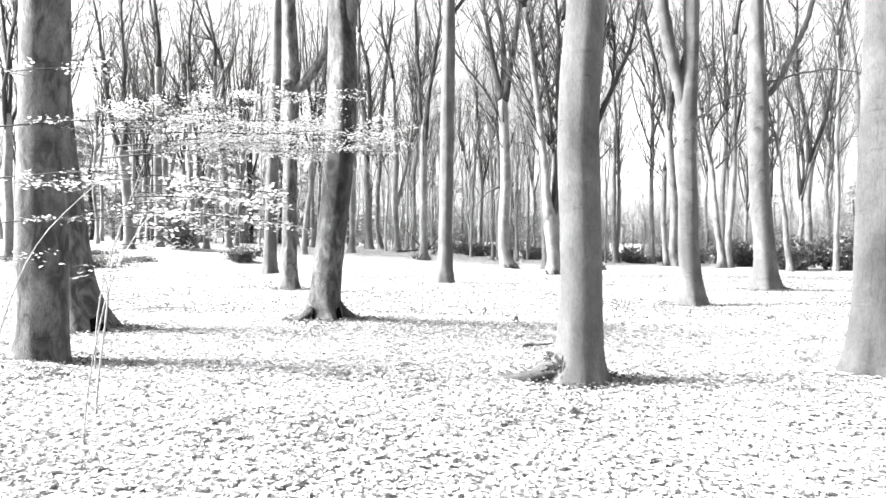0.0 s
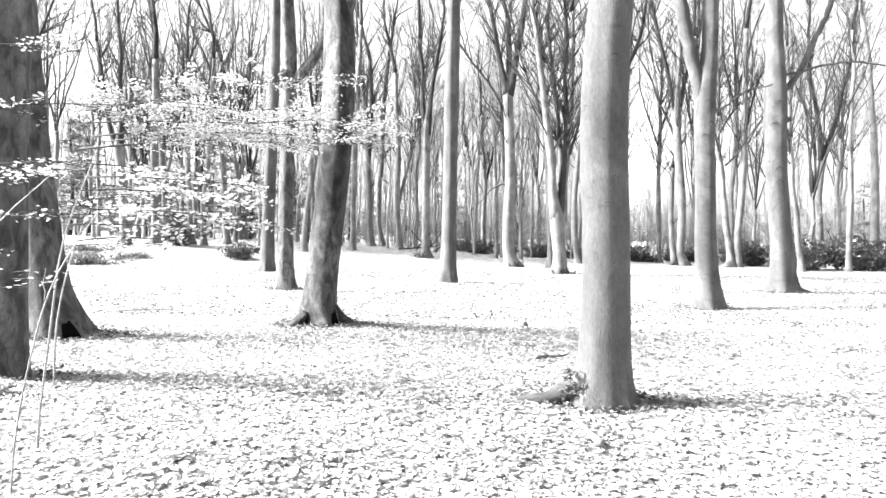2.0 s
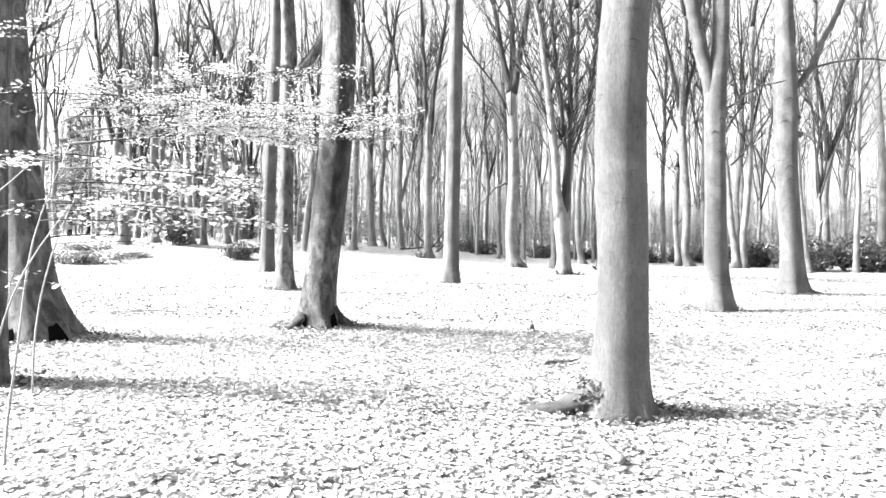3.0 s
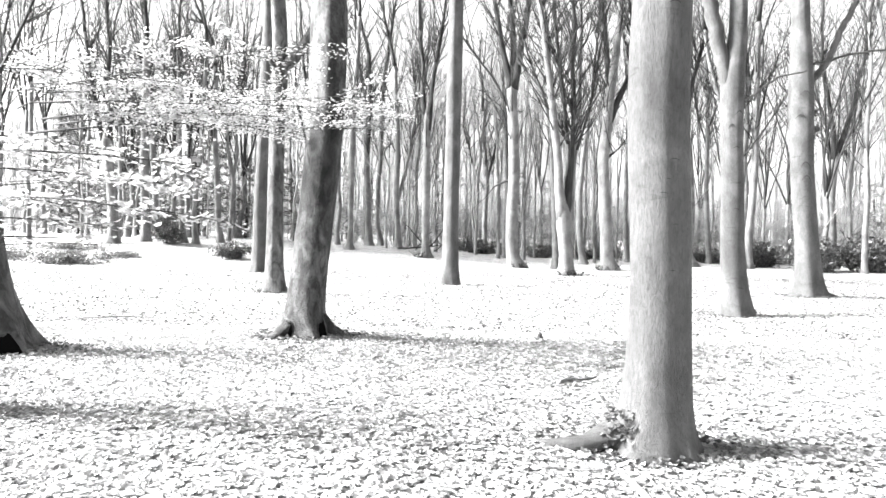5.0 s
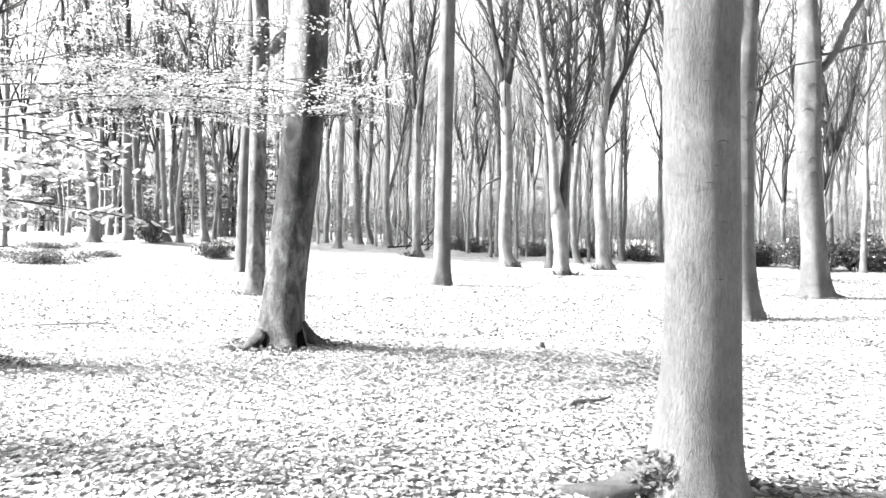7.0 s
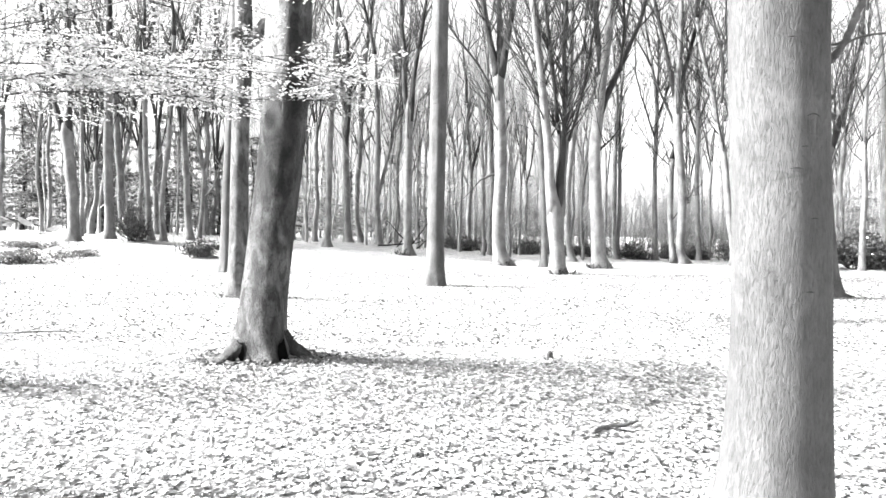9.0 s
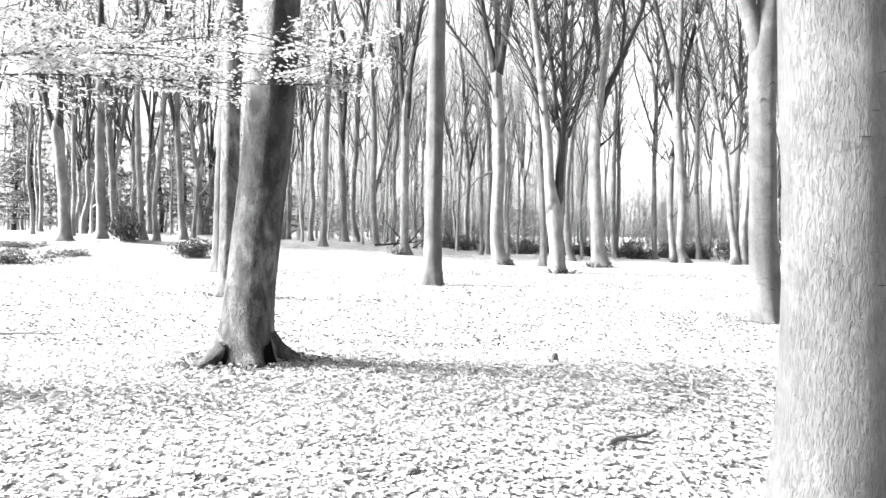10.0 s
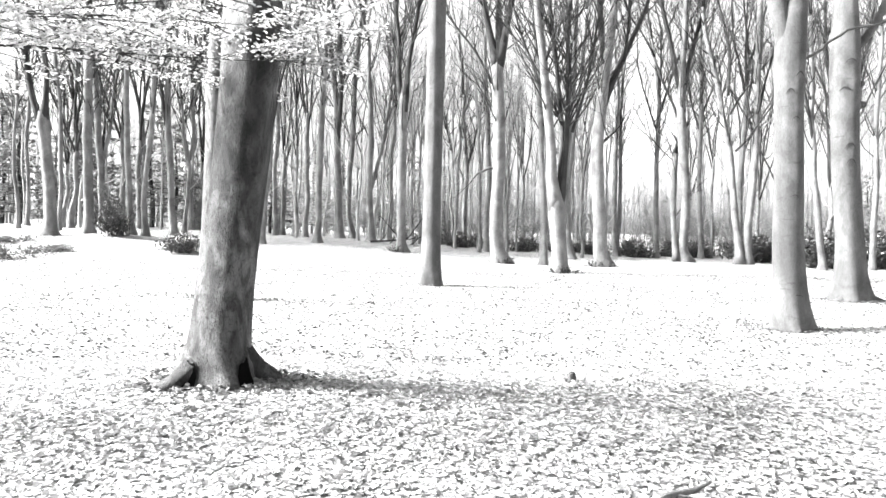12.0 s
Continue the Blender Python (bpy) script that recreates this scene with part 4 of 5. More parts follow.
def plant(rows, seed, kinds):
    rng = np.random.default_rng(seed)
    for x, y, r in rows:
        k = kinds[int(rng.integers(len(kinds)))]
        if r > 0.245:
            k = STOUT_KINDS[int(rng.integers(2))]
        s = min(1.6, max(0.45, r / (0.29 if k in STOUT_KINDS else 0.085 if k in POLES else 0.2)))
        copy_thing(k, Matrix.Translation((x, y, ground_z(x, y) - 0.03)) @ Matrix.Rotation(rng.uniform(0, 6.28), 4, "Z") @ Matrix.Diagonal((s, s, 0.7 * s + 0.3 if s > 1 else 0.5 * s + 0.5, 1)))


plant([(-24.8, 48.5, 0.12), (-21.5, 46.4, 0.13), (-17.5, 48.3, 0.14),
       (-15.3, 50.3, 0.17), (-22.0, 33.9, 0.26), (-20.8, 45.9, 0.19), (-20.9, 49.9, 0.17)], 1, KINDS)
plant([(-10.1, 51.1, 0.19), (-10.2, 54.1, 0.16), (-9.0, 52.1, 0.15), (-7.9, 50.0, 0.17), (-2.6, 53.9, 0.16), (-17.9, 45.9, 0.17), (-17.7, 47.9, 0.18), (-15.4, 51.9, 0.2), (-8.8, 42.0, 0.18)], 2, KINDS)
plant([(7.9, 60.6, 0.16), (21.9, 57.1, 0.15),
       (18.4, 45.2, 0.2), (23.7, 53.1, 0.16), (22.0, 42.2, 0.18), (29.3, 52.2, 0.17), (20.6, 50.1, 0.17)], 3, KINDS)

plant([(-24, 38, 0.2), (-26.5, 42, 0.17), (-21.8, 37.2, 0.13), (-28.5, 44, 0.18), (-23.5, 31.5, 0.15), (-30, 50, 0.2), (-27.5, 48, 0.18), (30.5, 45, 0.18), (33, 49, 0.2), (12, 58, 0.17), (21, 60, 0.18), (26, 55, 0.2)], 7, KINDS)


def far_wood():
    """Trees past the clearing and all round it, none in the bright gap ahead."""
    rng = np.random.default_rng(77)
    rows = []
    while len(rows) < 110:
        y = rng.uniform(54, 98)
        x = rng.uniform(-0.8, 0.8) * y
        q = x / y
        if 0.25 < q < 0.33 and rng.random() < 0.85:
            continue
        if all((x - a) ** 2 + (y - b) ** 2 > 6 for a, b, _ in rows):
            rows.append((x, y, rng.uniform(0.08, 0.15)))
    while len(rows) < 140:     # a denser row behind the clearing
        y = rng.uniform(47, 66)
        x = rng.uniform(-0.06, 0.24) * y
        if all((x - a) ** 2 + (y - b) ** 2 > 5 for a, b, _ in rows):
            rows.append((x, y, rng.uniform(0.08, 0.13)))
    plant(rows, 5, FAR_KINDS)
    poles = []
    while len(poles) < 48:
        y = rng.uniform(46, 64)
        x = rng.uniform(-0.64, 0.08) * y
        if all((x - a) ** 2 + (y - b) ** 2 > 2.5 for a, b, _ in poles):
            poles.append((x, y, rng.uniform(0.055, 0.11)))
    plant(poles, 8, POLES)
    # unseen trees beside and behind the way, added to close the wood and shade it
    unseen_sides = []
    while len(unseen_sides) < 16:
        a, d = rng.uniform(0, 6.28), rng.uniform(9, 42)
        x, y = d * math.sin(a), 4 + d * math.cos(a)
        if y > 0 and abs(x) < 0.78 * y + 3.0 or abs(x) < 3 and y > -4 or x < -8 and y > 8:
            continue
        if all((x - p) ** 2 + (y - q) ** 2 > 14 for p, q, _ in unseen_sides):
            unseen_sides.append((x, y, rng.uniform(0.17, 0.26)))
    plant(unseen_sides, 6, FAR_KINDS)


far_wood()
for i, k in enumerate(KINDS + FAR_KINDS + STOUT_KINDS + POLES):
    k.location = (34 + 2.6 * i, 60 + 5 * (i % 3), 0)


# ---- shrubs ----
def bush(seed, name, w, h, count, size, mat, label, stems=9):
    rng = np.random.default_rng(seed)
    ob = thing(name, 0, 0, label, "shrub", "", 0)
    s, tips = [Soup() for _ in range(4)], []
    for i in range(stems):
        a = rng.uniform(0, 6.28)
        branch(s, rng, (math.cos(a) * w * 0.15, math.sin(a) * w * 0.15, -0.05), (math.cos(a) * 0.7, math.sin(a) * 0.7, rng.uniform(0.4, 1.2)), h * rng.uniform(0.8, 1.15), 0.03, 1, 3, 0.05, 0.15, 0.7)
    tw = Soup()
    for q in s[1:]:
        tw.add(np.concatenate(q.v), q.f)
    part("twig_mass", tw.mesh("twig_mass", TWIG), ob, "", "stuff")
    blobs = [(rng.normal(0, w * 0.28), rng.normal(0, w * 0.22), h * rng.uniform(0.15, 0.85), rng.uniform(0.16, 0.3) * w) for _ in range(15)]
    c = []
    for _ in range(count):
        bx, by, bz, br = blobs[int(rng.integers(len(blobs)))]
        d = unit(rng.normal(0, 1, 3)) * br * rng.uniform(0.55, 1.05)
        c.append((bx + d[0], by + d[1], max(0.03, bz + d[2] * 0.75)))
    lf = Soup()
    leaves(lf, c, size, rng, 0.9, False)
    part("foliage", lf.mesh("foliage", mat, True), ob, "", "stuff")
    return ob


def put(ob, x, y, s, rz, first=False, sz=None):
    m = Matrix.Translation((x, y, ground_z(x, y) - 0.03)) @ Matrix.Rotation(rz, 4, "Z") @ Matrix.Diagonal((s, s, sz or s, 1))
    if first:
        ob.matrix_basis = m
        return ob
    return copy_thing(ob, m)


HOLLY = bush(60, "evergreen_bush", 3.0, 2.0, 2000, 0.19, LEAF_EVER, "dense dark evergreen bush at the wood's edge")
put(HOLLY, 21.5, 41.5, 1.15, 0.3, True)
for x, y, s, rz in ((24.5, 42.5, 1.1, 1.9), (27.0, 44.5, 1.0, 4.1), (20.0, 47, 0.9, 2.5), (30, 44, 1.0, 5.5), (14.5, 52, 0.85, 1.2), (17.5, 54, 0.8, 3.9), (12.6, 55, 0.75, 0.4), (7.5, 57, 0.75, 5.0), (2.2, 55, 0.8, 2.2), (0.2, 57, 0.6, 3.1), (33, 47, 1.2, 1.0), (10.2, 56, 0.7, 2.6), (5.0, 57.5, 0.65, 1.1), (19.5, 53, 0.8, 0.7), (22.0, 51.5, 0.8, 4.8)):
    put(HOLLY, x, y, s, rz, sz=s * (0.95 if x > 19.5 else 0.7))
put(HOLLY, -16.2, 41.3, 0.5, 2.0, sz=0.95)
put(HOLLY, -11.1, 36.1, 0.6, 4.0, sz=0.42)
BRACKEN = bush(61, "bracken_clump", 3.2, 0.65, 1500, 0.15, LEAF_DEAD, "low withered bracken on the forest floor", 12)
put(BRACKEN, -16.6, 31, 0.9, 0.2, True, 0.6)
for x, y, s, rz in ((-19.6, 32.5, 0.7, 3.3), (-22, 34, 0.9, 0.9), (-19, 37, 0.9, 4.4), (-15.4, 33.8, 0.6, 1.7)):
    put(BRACKEN, x, y, s * 1.2, rz, sz=0.6)

SPROUT = bush(64, "leafy_sprout", 0.55, 0.4, 90, 0.06, LEAF_DEAD, "small scruffy tuft of shoots at a tree foot", 7)
put(SPROUT, -1.72, 40.7, 1.2, 0.0, True)
for x, y, s, rz in ((4.95, 31.6, 0.8, 1.0), (5.55, 31.7, 0.7, 4.0), (8.35, 36.9, 0.9, 2.2), (7.75, 36.95, 0.8, 5.1), (3.55, 37.2, 0.9, 0.6)):
    put(SPROUT, x, y, s, rz)


def needle_tree(seed, h, label, dens=26, mat=LEAF_NEEDLE):
    """Evergreen with drooping tiers of sprays."""
    rng = np.random.default_rng(seed)
    ob = thing("evergreen_tree", 0, 0, label, "tree", "evergreens behind the bare trees", 0)
    s = Soup()
    zs = np.linspace(-0.2, h, 16)
    tube(s, np.stack([0.1 * np.sin(zs), 0.1 * np.cos(zs * 0.8), zs], axis=1), np.linspace(0.2, 0.03, 16), 10)
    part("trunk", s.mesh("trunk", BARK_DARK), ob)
    c, tw = [], Soup()
    for i in range(70):
        z = h * rng.uniform(0.08, 0.98)
        a, ln = rng.uniform(0, 6.28), (1.1 - z / h) * rng.uniform(1.6, 3.4) + 0.4
        pts = [(math.cos(a) * ln * q, math.sin(a) * ln * q, z + 0.25 * ln * q - 0.38 * ln * q * q) for q in np.linspace(0, 1, 6)]
        tube(tw, pts, np.linspace(0.03, 0.008, 6), 4)
        for _ in range(int(dens * ln)):
            q = rng.uniform(0.2, 1.05)
            w = 0.35 * ln * (1.1 - q) + 0.1
            c.append((math.cos(a) * ln * q + rng.normal(0, w * 0.6), math.sin(a) * ln * q + rng.normal(0, w * 0.6), z + 0.25 * ln * q - 0.38 * ln * q * q + rng.normal(-0.05, 0.09)))
    part("limb", tw.mesh("limb", TWIG), ob)
    lf = Soup()
    leaves(lf, c, 0.32, rng, 0.35, False, 0.5)
    part("foliage", lf.mesh("foliage", mat, True), ob, "", "stuff")
    return ob


FIR = needle_tree(65, 10, "shaggy mid-grey evergreen tree behind bare stems", 13)
DARK_FIR = needle_tree(66, 9, "dark evergreen tree behind the stems", 13, LEAF_NEEDLE_DARK)
put(DARK_FIR, -19.8, 55, 1.0, 0.0, True)
put(FIR, -1.2, 62, 0.8, 0.0, True)
for x, y, s, rz in ((-28.5, 54, 1.0, 0.2), (-31.5, 57, 1.1, 2.0), (-26, 60, 1.2, 1.3), (-25.5, 53, 0.7, 1.0), (-22.5, 50, 0.6, 2.7), (-15.6, 54, 0.7, 0.9), (-14.5, 59, 0.9, 3.0), (-9.0, 62, 0.9, 4.0), (-4.0, 64, 0.85, 5.0), (1.5, 66, 0.9, 0.6), (6.5, 66, 1.0, 1.6), (-12, 68, 1.1, 0.3), (-21, 68, 1.2, 4.4), (9.5, 72, 1.0, 3.2), (30, 62, 0.8, 2.4), (36, 60, 0.9, 1.1), (25, 66, 0.7, 5.2), (-17, 52, 0.8, 1.7), (-23, 52, 0.9, 3.6), (-11.5, 56, 0.7, 2.9), (-6.5, 58, 0.75, 5.7)):
    put(DARK_FIR if x < -10.5 and y < 61 else FIR, x, y, s, rz)


def thicket():
    """Far young growth that closes the view between the stems."""
    rng = np.random.default_rng(91)
    s = Soup()
    for _ in range(2300):
        y = rng.uniform(60, 118)
        x = rng.uniform(-0.85, 0.85) * y
        q = x / y
        h = rng.uniform(5, 25) * (0.4 if 0.22 < q < 0.35 else 0.85 if q > 0.1 else 1.0)
        z = ground_z(x, y)
        r = rng.uniform(0.018, 0.045)
        lean = rng.normal(0, 0.06, 2) * h
        pts = [(x, y, z - 0.1), (x + lean[0] * 0.3, y + lean[1] * 0.3, z + h * 0.5), (x + lean[0], y + lean[1], z + h)]
        tube(s, pts, (r, r * 0.7, 0.01), 3)
        for _ in range(22):
            f = rng.uniform(0.25, 0.97)
            p = np.array((x + lean[0] * f, y + lean[1] * f, z + h * f))
            a, ln = rng.uniform(0, 6.28), h * rng.uniform(0.12, 0.3)
            d = np.array((math.cos(a) * 0.75, math.sin(a) * 0.75, rng.uniform(0.3, 0.9))) * ln
            t = r * 0.5
            s.add([p + (t, 0, 0), p + (-t * 0.5, t * 0.87, 0), p + (-t * 0.5, -t * 0.87, 0), p + d], [(0, 1, 3), (1, 2, 3), (2, 0, 3)])
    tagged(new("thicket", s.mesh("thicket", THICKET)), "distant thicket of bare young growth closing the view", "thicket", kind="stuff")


thicket()


def brush(seed, h, label):
    """A clump of leafless upright brush, mostly fine rods."""
    rng = np.random.default_rng(seed)
    ob = thing("brush_clump", 0, 0, label, "shrub", "leafless brush at the wood's edge", 0)
    s = [Soup() for _ in range(4)]
    for _ in range(27):
        a, d = rng.uniform(0, 6.28), abs(rng.normal(0, 0.8))
        branch(s, rng, (math.cos(a) * d * 1.6, math.sin(a) * d, -0.05), (math.cos(a) * 0.35, math.sin(a) * 0.35, 1), h * rng.uniform(0.45, 1.1), 0.024, 1, 3, 0.06, 0.14, 0.75, 1.1, 0.1)
    tw = Soup()
    for q in s[1:]:
        tw.add(np.concatenate(q.v), q.f)
    part("twig_mass", tw.mesh("twig_mass", BRUSH_ROD), ob, "", "stuff")
    return ob


BRUSH = [brush(62, 6.0, "tall grey leafless brush behind the trees"), brush(63, 4.4, "low grey leafless brush behind the trees")]
put(BRUSH[0], 16.8, 57.5, 1.0, 0.4, True)
put(BRUSH[1], 13.2, 54.0, 1.0, 2.0, True)
for i, (x, y, sc, rz) in enumerate(((19.5, 59, 1.1, 1.0), (22.5, 58, 1.15, 2.2), (14.4, 60, 1.1, 3.3), (25.5, 60, 1.2, 4.1), (18.2, 55.5, 0.9, 5.0), (21.0, 55, 0.8, 0.3), (11.0, 58, 1.0, 2.8), (8.2, 59, 1.0, 1.4), (5.4, 58, 0.9, 5.6), (28.5, 57, 1.1, 0.9),
                                    (32, 56, 1.2, 2.5), (35, 53, 1.1, 3.7), (24.5, 52, 0.8, 4.6), (2.5, 60, 1.0, 0.1), (-0.5, 59, 0.9, 1.9), (31, 50, 0.9, 5.2), (28, 49.5, 0.8, 3.0), (-3.5, 57, 0.8, 4.4))):
    put(BRUSH[i % 2], x, y, sc, rz)

# ---- pale sprays and saplings beside the way ----
def spray(soup_w, c, rng, p, d, length, r, dens, drop=0.0):
    own = np.random.default_rng(int(rng.integers(1 << 30)))
    """A flat fan of twigs with kept leaves."""
    p, d = np.array(p, dtype=float), unit(np.array(d, dtype=float))
    pts = [p]
    k = 8
    for i in range(k):
        d = unit(d + rng.normal(0, 0.09, 3) * (1, 1, 0.3) + np.array((0, 0, -drop)))
        p = p + d * length / k
        pts.append(p)
    tube(soup_w, pts, np.linspace(r, 0.003, k + 1), 6)
    for _ in range(int(5 * length) + 3):
        f = rng.uniform(0.15, 1.0)
        i = min(int(f * k), k - 1)
        q = pts[i] + (pts[i + 1] - pts[i]) * (f * k - i)
        side = np.array((-d[1], d[0], 0)) * rng.choice((-1, 1))
        e = unit(d * 0.7 + side * rng.uniform(0.5, 1.1) + np.array((0, 0, rng.normal(0.02, 0.1))))
        ln = length * rng.uniform(0.16, 0.34)
        tp = [q + e * ln * t + np.array((0, 0, -0.03 * t * t)) for t in np.linspace(0, 1, 4)]
        tube(soup_w, tp, np.linspace(min(r * 0.4, 0.006), 0.002, 4), 4)
        for _ in range(int(dens * ln)):
            t = own.uniform(0.1, 1.05)
            c.append(q + e * ln * t + own.normal(0, 1, 3) * (0.045, 0.045, 0.022) - np.array((0, 0, 0.03 * t * t)))


def leafy_bough(x, y, z, fans, label, seed, dens=62, leaf=0.052):
    rng = np.random.default_rng(seed)
    ob = thing("leafy_bough", x, y, label, "branch", "pale leafy boughs", z)
    w, c = Soup(), []
    for p, d, length, r in fans:
        spray(w, c, rng, p, d, length, r, dens, 0.008)
    part("twig_fan", w.mesh("twig_fan", LIMB), ob, "", "stuff")
    lf = Soup()
    leaves(lf, c, leaf, rng, 0.3)
    part("foliage", lf.mesh("foliage", LEAF_PALE, True), ob, "pale dry leaves", "stuff")
    return ob


leafy_bough(-5.9, 11.65, 2.72, [((0, 0, 0.15), (1, -0.05, 0.12), 4.6, 0.018), ((0.2, 0, 0.35), (1, -0.12, 0.1), 4.3, 0.015), ((0.1, -0.1, 0.55), (1, 0.05, 0.07), 4.5, 0.014),
                             ((0.0, 0, 0.75), (0.9, -0.25, 0.06), 4.0, 0.012), ((0.5, -0.2, 0.25), (0.9, -0.35, 0.08), 3.4, 0.012), ((0, 0.1, 0.85), (1, 0.1, 0.05), 3.8, 0.012), ((0, -0.2, 0.45), (0.6, -0.6, 0.07), 2.6, 0.012)],
            "flat tiers of pale dry leaves on a low beech bough", 70)

leafy_bough(-5.3, 7.75, 2.15, [((0, 0, 0), (1, -0.1, 0.12), 1.7, 0.01), ((0.1, -0.05, 0.6), (1, 0.1, 0.1), 1.9, 0.01), ((0, 0, 1.2), (1, -0.2, 0.1), 1.6, 0.01), ((0.2, -0.1, -0.5), (1, 0.2, 0.15), 1.6, 0.008)],
            "sparse pale leaves on thin twigs before a trunk", 75, 26)


def sapling(x, y, keys, fans, label, seed, dens=42):
    rng = np.random.default_rng(seed)
    ob = thing("sapling", x, y, label, "sapling", "thin saplings beside the way")
    zs = np.linspace(-0.05, keys[-1][0], 14)
    pts, rad = spline([(-0.1, keys[0][1], keys[0][2], keys[0][3])] + list(keys), zs)
    s = Soup()
    tube(s, pts, rad, 8)
    part("stem", s.mesh("stem", BARK_PALE), ob)
    w, c = Soup(), []
    for z, d, length in fans:
        p, _ = spline(keys, [z])
        spray(w, c, rng, p[0], d, length, 0.005, dens, 0.015)
    part("twig_fan", w.mesh("twig_fan", LIMB), ob, "", "stuff")
    if c:
        lf = Soup()
        leaves(lf, c, 0.046, rng, 0.3, True)
        part("foliage", lf.mesh("foliage", LEAF_PALE, True), ob, "pale dry leaves", "stuff")
    return ob


sapling(-2.6, 4.95, [(0, 0, 0, 0.007), (0.7, 0.03, 0.1, 0.006), (1.3, 0.1, 0.3, 0.005), (1.7, 0.25, 0.5, 0.003)], [(1.1, (-0.6, 0.9, 0.3), 0.9), (1.5, (0.5, 1, 0.2), 0.8)], "thin bare sapling with a few pale leaves", 71, 14)
sapling(-2.9, 5.7, [(0, 0, 0, 0.009), (0.8, 0.05, 0.05, 0.008), (1.5, 0.12, 0.1, 0.006), (2.15, 0.3, 0.2, 0.003)], [(1.72, (1, -0.05, 0.04), 1.3), (1.85, (1, 0.2, 0.05), 1.2), (1.95, (1, -0.25, 0.02), 1.3), (1.6, (1, 0.3, 0.08), 0.9), (2.0, (-0.8, 0.5, 0.1), 1.1), (2.05, (0.6, 0.6, 0.05), 0.8)], "arching young beech with tiers of pale dry leaves", 72, 74)
sapling(-3.9, 7.6, [(0, 0, 0, 0.011), (0.8, 0.05, 0, 0.009), (1.4, 0.2, 0, 0.007), (2.1, 0.5, 0, 0.004)], [(1.75, (1, 0.1, 0.1), 0.95), (1.9, (1, -0.3, 0.06), 1.0), (2.0, (0.2, 1, 0.1), 1.0), (1.4, (0.9, 0.6, 0.1), 0.8)], "young beech with flat tiers of pale leaves", 73, 66)
sapling(-4.4, 6.6, [(0, 0, 0, 0.008), (0.8, 0.15, 0, 0.007), (1.6, 0.5, 0.1, 0.005), (2.1, 0.9, 0.3, 0.004)], [(1.2, (-0.5, 0.9, 0.2), 1.0), (1.7, (0.8, 0.5, 0.2), 1.1)], "thin leaning sapling among the leaves", 74, 14)


def foot_leaves():
    """Dark leaves ringed about the feet of the near trees."""
    rng = np.random.default_rng(95)
    c = []
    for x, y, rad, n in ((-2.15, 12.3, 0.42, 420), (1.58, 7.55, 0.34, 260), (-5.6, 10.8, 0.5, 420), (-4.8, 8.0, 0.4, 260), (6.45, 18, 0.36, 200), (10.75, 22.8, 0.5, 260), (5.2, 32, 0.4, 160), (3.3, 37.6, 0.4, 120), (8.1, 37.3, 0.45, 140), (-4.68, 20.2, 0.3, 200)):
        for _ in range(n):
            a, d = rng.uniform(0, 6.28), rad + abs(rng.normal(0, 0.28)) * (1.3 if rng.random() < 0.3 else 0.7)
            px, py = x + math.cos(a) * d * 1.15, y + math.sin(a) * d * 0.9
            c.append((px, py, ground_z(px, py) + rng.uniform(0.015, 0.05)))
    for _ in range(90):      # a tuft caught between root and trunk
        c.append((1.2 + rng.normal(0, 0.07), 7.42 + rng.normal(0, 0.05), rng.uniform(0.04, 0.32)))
    s = Soup()
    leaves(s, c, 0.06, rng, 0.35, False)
    tagged(new("dark_foot_leaves", s.mesh("dark_foot_leaves", LEAF_DEAD, True)), "dark leaves ringed round the tree feet", "fallen leaves", kind="stuff")


foot_leaves()

# ---- dead wood on the floor ----
def stick(x, y, a, length, r, label, seed, lift=0.5, name="fallen_branch", fork=True):
    rng = np.random.default_rng(seed)
    ob = thing(name, x, y, label, "branch", "dead wood on the floor")
    s = Soup()
    q = np.linspace(0, 1, 10)
    d = np.array((math.cos(a), math.sin(a), 0))
    pts = [d * length * t + np.array((-d[1], d[0], 0)) * 0.025 * length * math.sin(4 * t + seed) + np.array((0, 0, r * lift + 0.02 + 0.01 * math.sin(5 * t + seed))) for t in q]
    tube(s, pts, r * (1 - 0.55 * q), 9, lambda ang, pp: 1 + 0.13 * np.sin(2 * ang[None, :] + 15 * pp[:, :1]))
    part("stem", s.mesh("stem", DEADWOOD), ob)
    if fork:
        for i in (3, 6):
            s = Soup()
            e = unit(d + np.array((-d[1], d[0], 0.3)) * rng.choice((-1, 1)) * 0.7)
            tube(s, [pts[i] + e * length * 0.28 * t for t in np.linspace(0, 1, 5)], np.linspace(r * 0.5, r * 0.15, 5), 6)
            part("side_shoot", s.mesh("side_shoot", DEADWOOD), ob)
    return ob


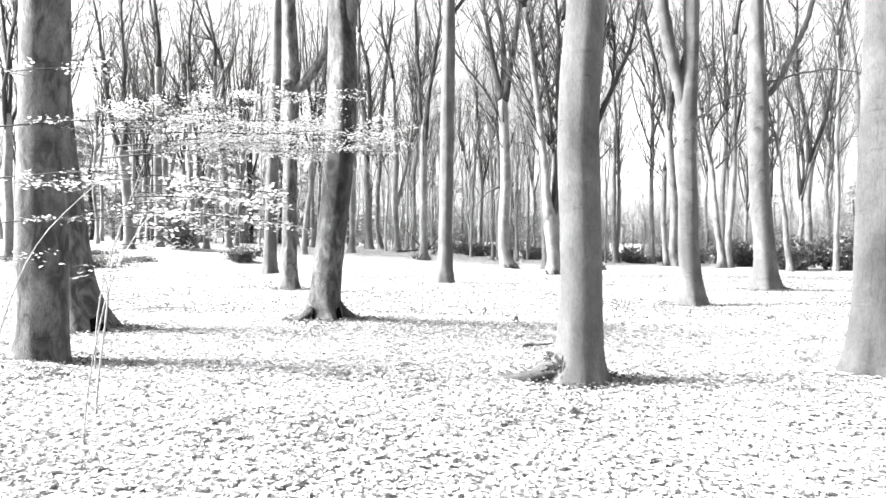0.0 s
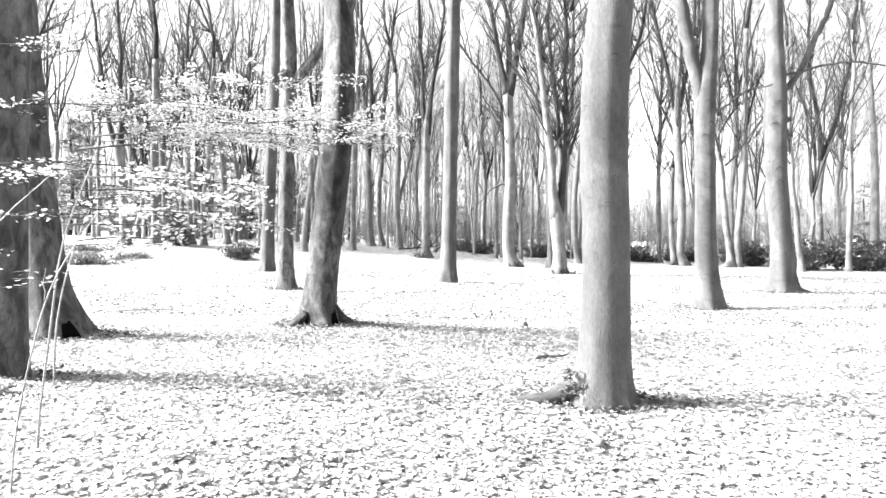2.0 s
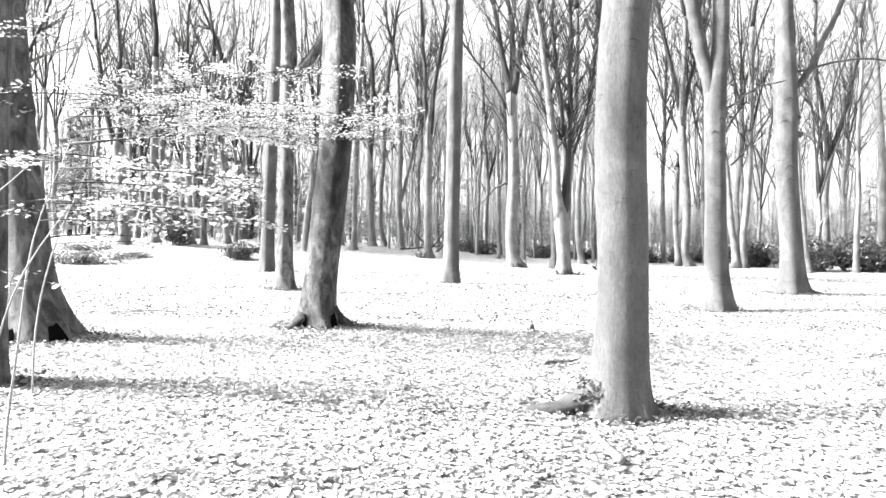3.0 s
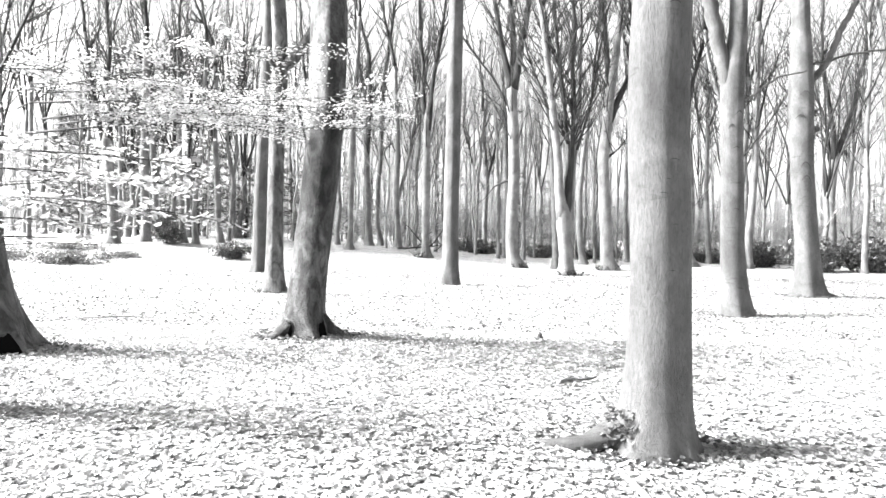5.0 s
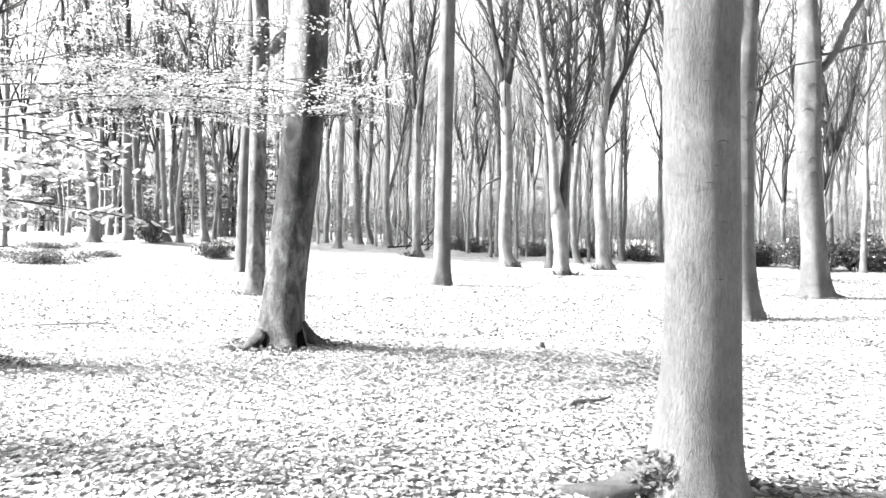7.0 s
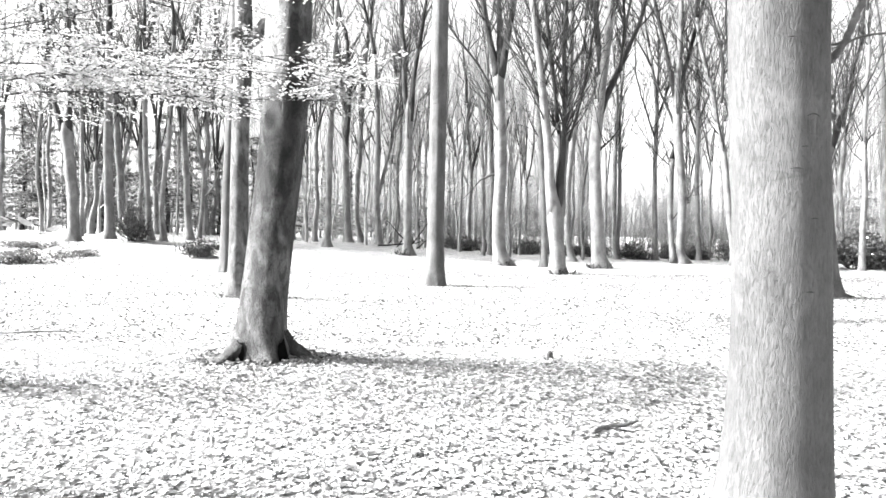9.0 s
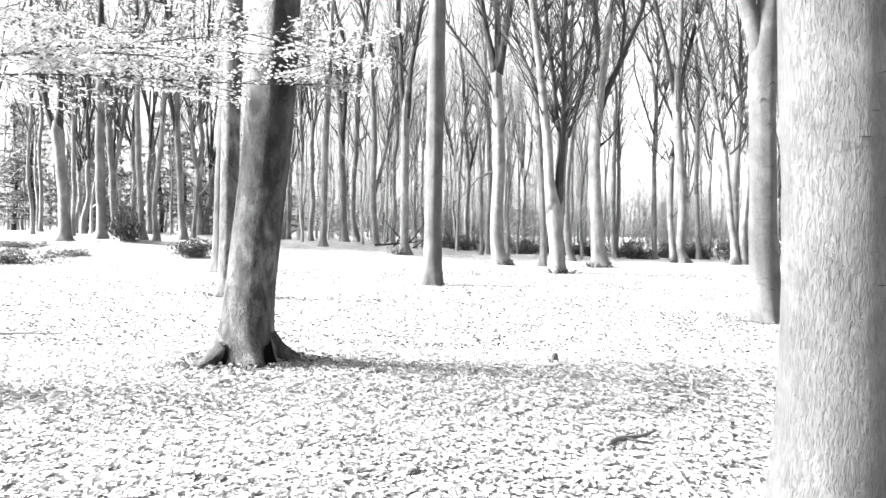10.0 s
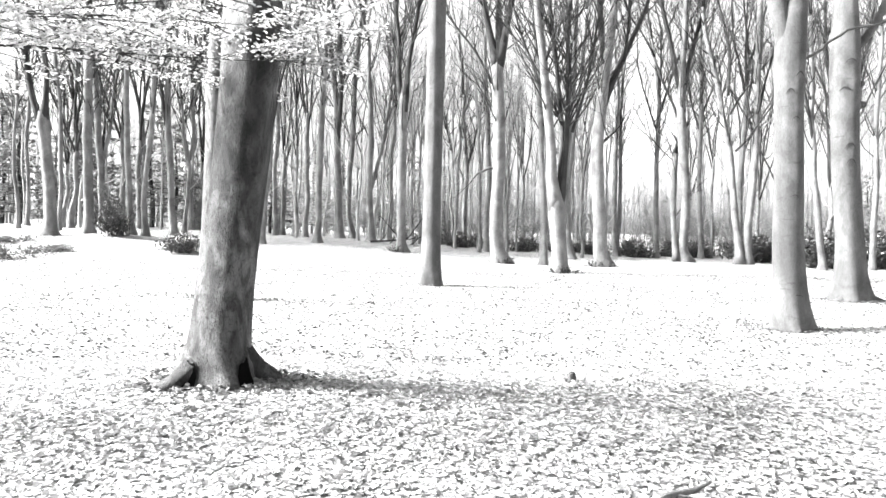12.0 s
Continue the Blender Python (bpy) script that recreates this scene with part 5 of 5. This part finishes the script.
stick(1.13, 9.56, math.radians(40), 0.6, 0.026, "short dead branch lying in the leaves", 1)
stick(1.2, 6.08, math.radians(97), 0.76, 0.032, "short broken stick lying in the leaves", 2, fork=False)
stick(5.49, 10.7, math.radians(28), 0.86, 0.015, "thin dead stick on the leaves", 3)
stick(-5.05, 34.5, math.radians(-68), 2.8, 0.05, "dead branch lying in the clearing", 4)
stick(-6.6, 14.2, math.radians(10), 1.3, 0.02, "thin dead stick on the leaves", 5)
stick(1.42, 9.28, math.radians(-89), 0.66, 0.014, "thin forked dead twig lying in the leaves", 7)
stick(0.58, 6.98, math.radians(4), 0.48, 0.012, "thin straight twig lying near a trunk", 8, fork=False)


def stump(x, y):
    """A small broken stub, upright in the leaves."""
    ob = thing("stump", x, y, "small weathered stump poking from the leaves", "stump")
    s = Soup()
    z = np.linspace(-0.04, 0.1, 7)
    tube(s, np.stack([0.006 * np.sin(z * 30), 0.004 * np.cos(z * 25), z], axis=1), np.array((0.062, 0.056, 0.048, 0.042, 0.038, 0.036, 0.022)), 12, lambda ang, pp: 1 + 0.12 * np.sin(3 * ang[None, :] + 8 * pp[:, 2:3]) + 0.07 * np.sin(7 * ang[None, :]))
    part("stem", s.mesh("stem", BARK), ob)


stump(1.36, 12.85)


def leaning_bough(p, q, r, seed):
    """A dead bough propped in a heap, from p up to q (heights over the floor)."""
    rng = np.random.default_rng(seed)
    x, y = p[0], p[1]
    ob = thing("dead_bough", x, y, "dead bough propped in a heap at a tree foot", "branch", "heap of dead boughs")
    d = np.array((q[0] - p[0], q[1] - p[1], q[2] - p[2]))
    k = np.linspace(0, 1, 9)
    pts = [np.array((0, 0, p[2])) + d * t + rng.normal(0, 0.03, 3) for t in k]
    s = Soup()
    tube(s, pts, r * (1 - 0.6 * k), 8)
    part("stem", s.mesh("stem", TWIG), ob)
    for i in (2, 4, 6):
        s = Soup()
        e = unit(d / np.linalg.norm(d) + rng.normal(0, 0.6, 3) + np.array((0, 0, 0.3)))
        tube(s, [pts[i] + e * 0.7 * t for t in np.linspace(0, 1, 4)], np.linspace(r * 0.45, 0.008, 4), 5)
        part("side_shoot", s.mesh("side_shoot", TWIG), ob)


leaning_bough((-1.3, 46.0, 0.03), (-2.8, 46.1, 1.75), 0.055, 1)
leaning_bough((-1.4, 46.3, 0.03), (-0.1, 46.2, 1.9), 0.05, 2)
leaning_bough((-3.4, 45.8, 0.06), (-0.7, 45.9, 0.3), 0.07, 3)
leaning_bough((-1.0, 45.6, 0.03), (0.3, 45.9, 1.2), 0.04, 4)
leaning_bough((-2.2, 46.4, 0.03), (-1.2, 46.2, 1.3), 0.04, 5)
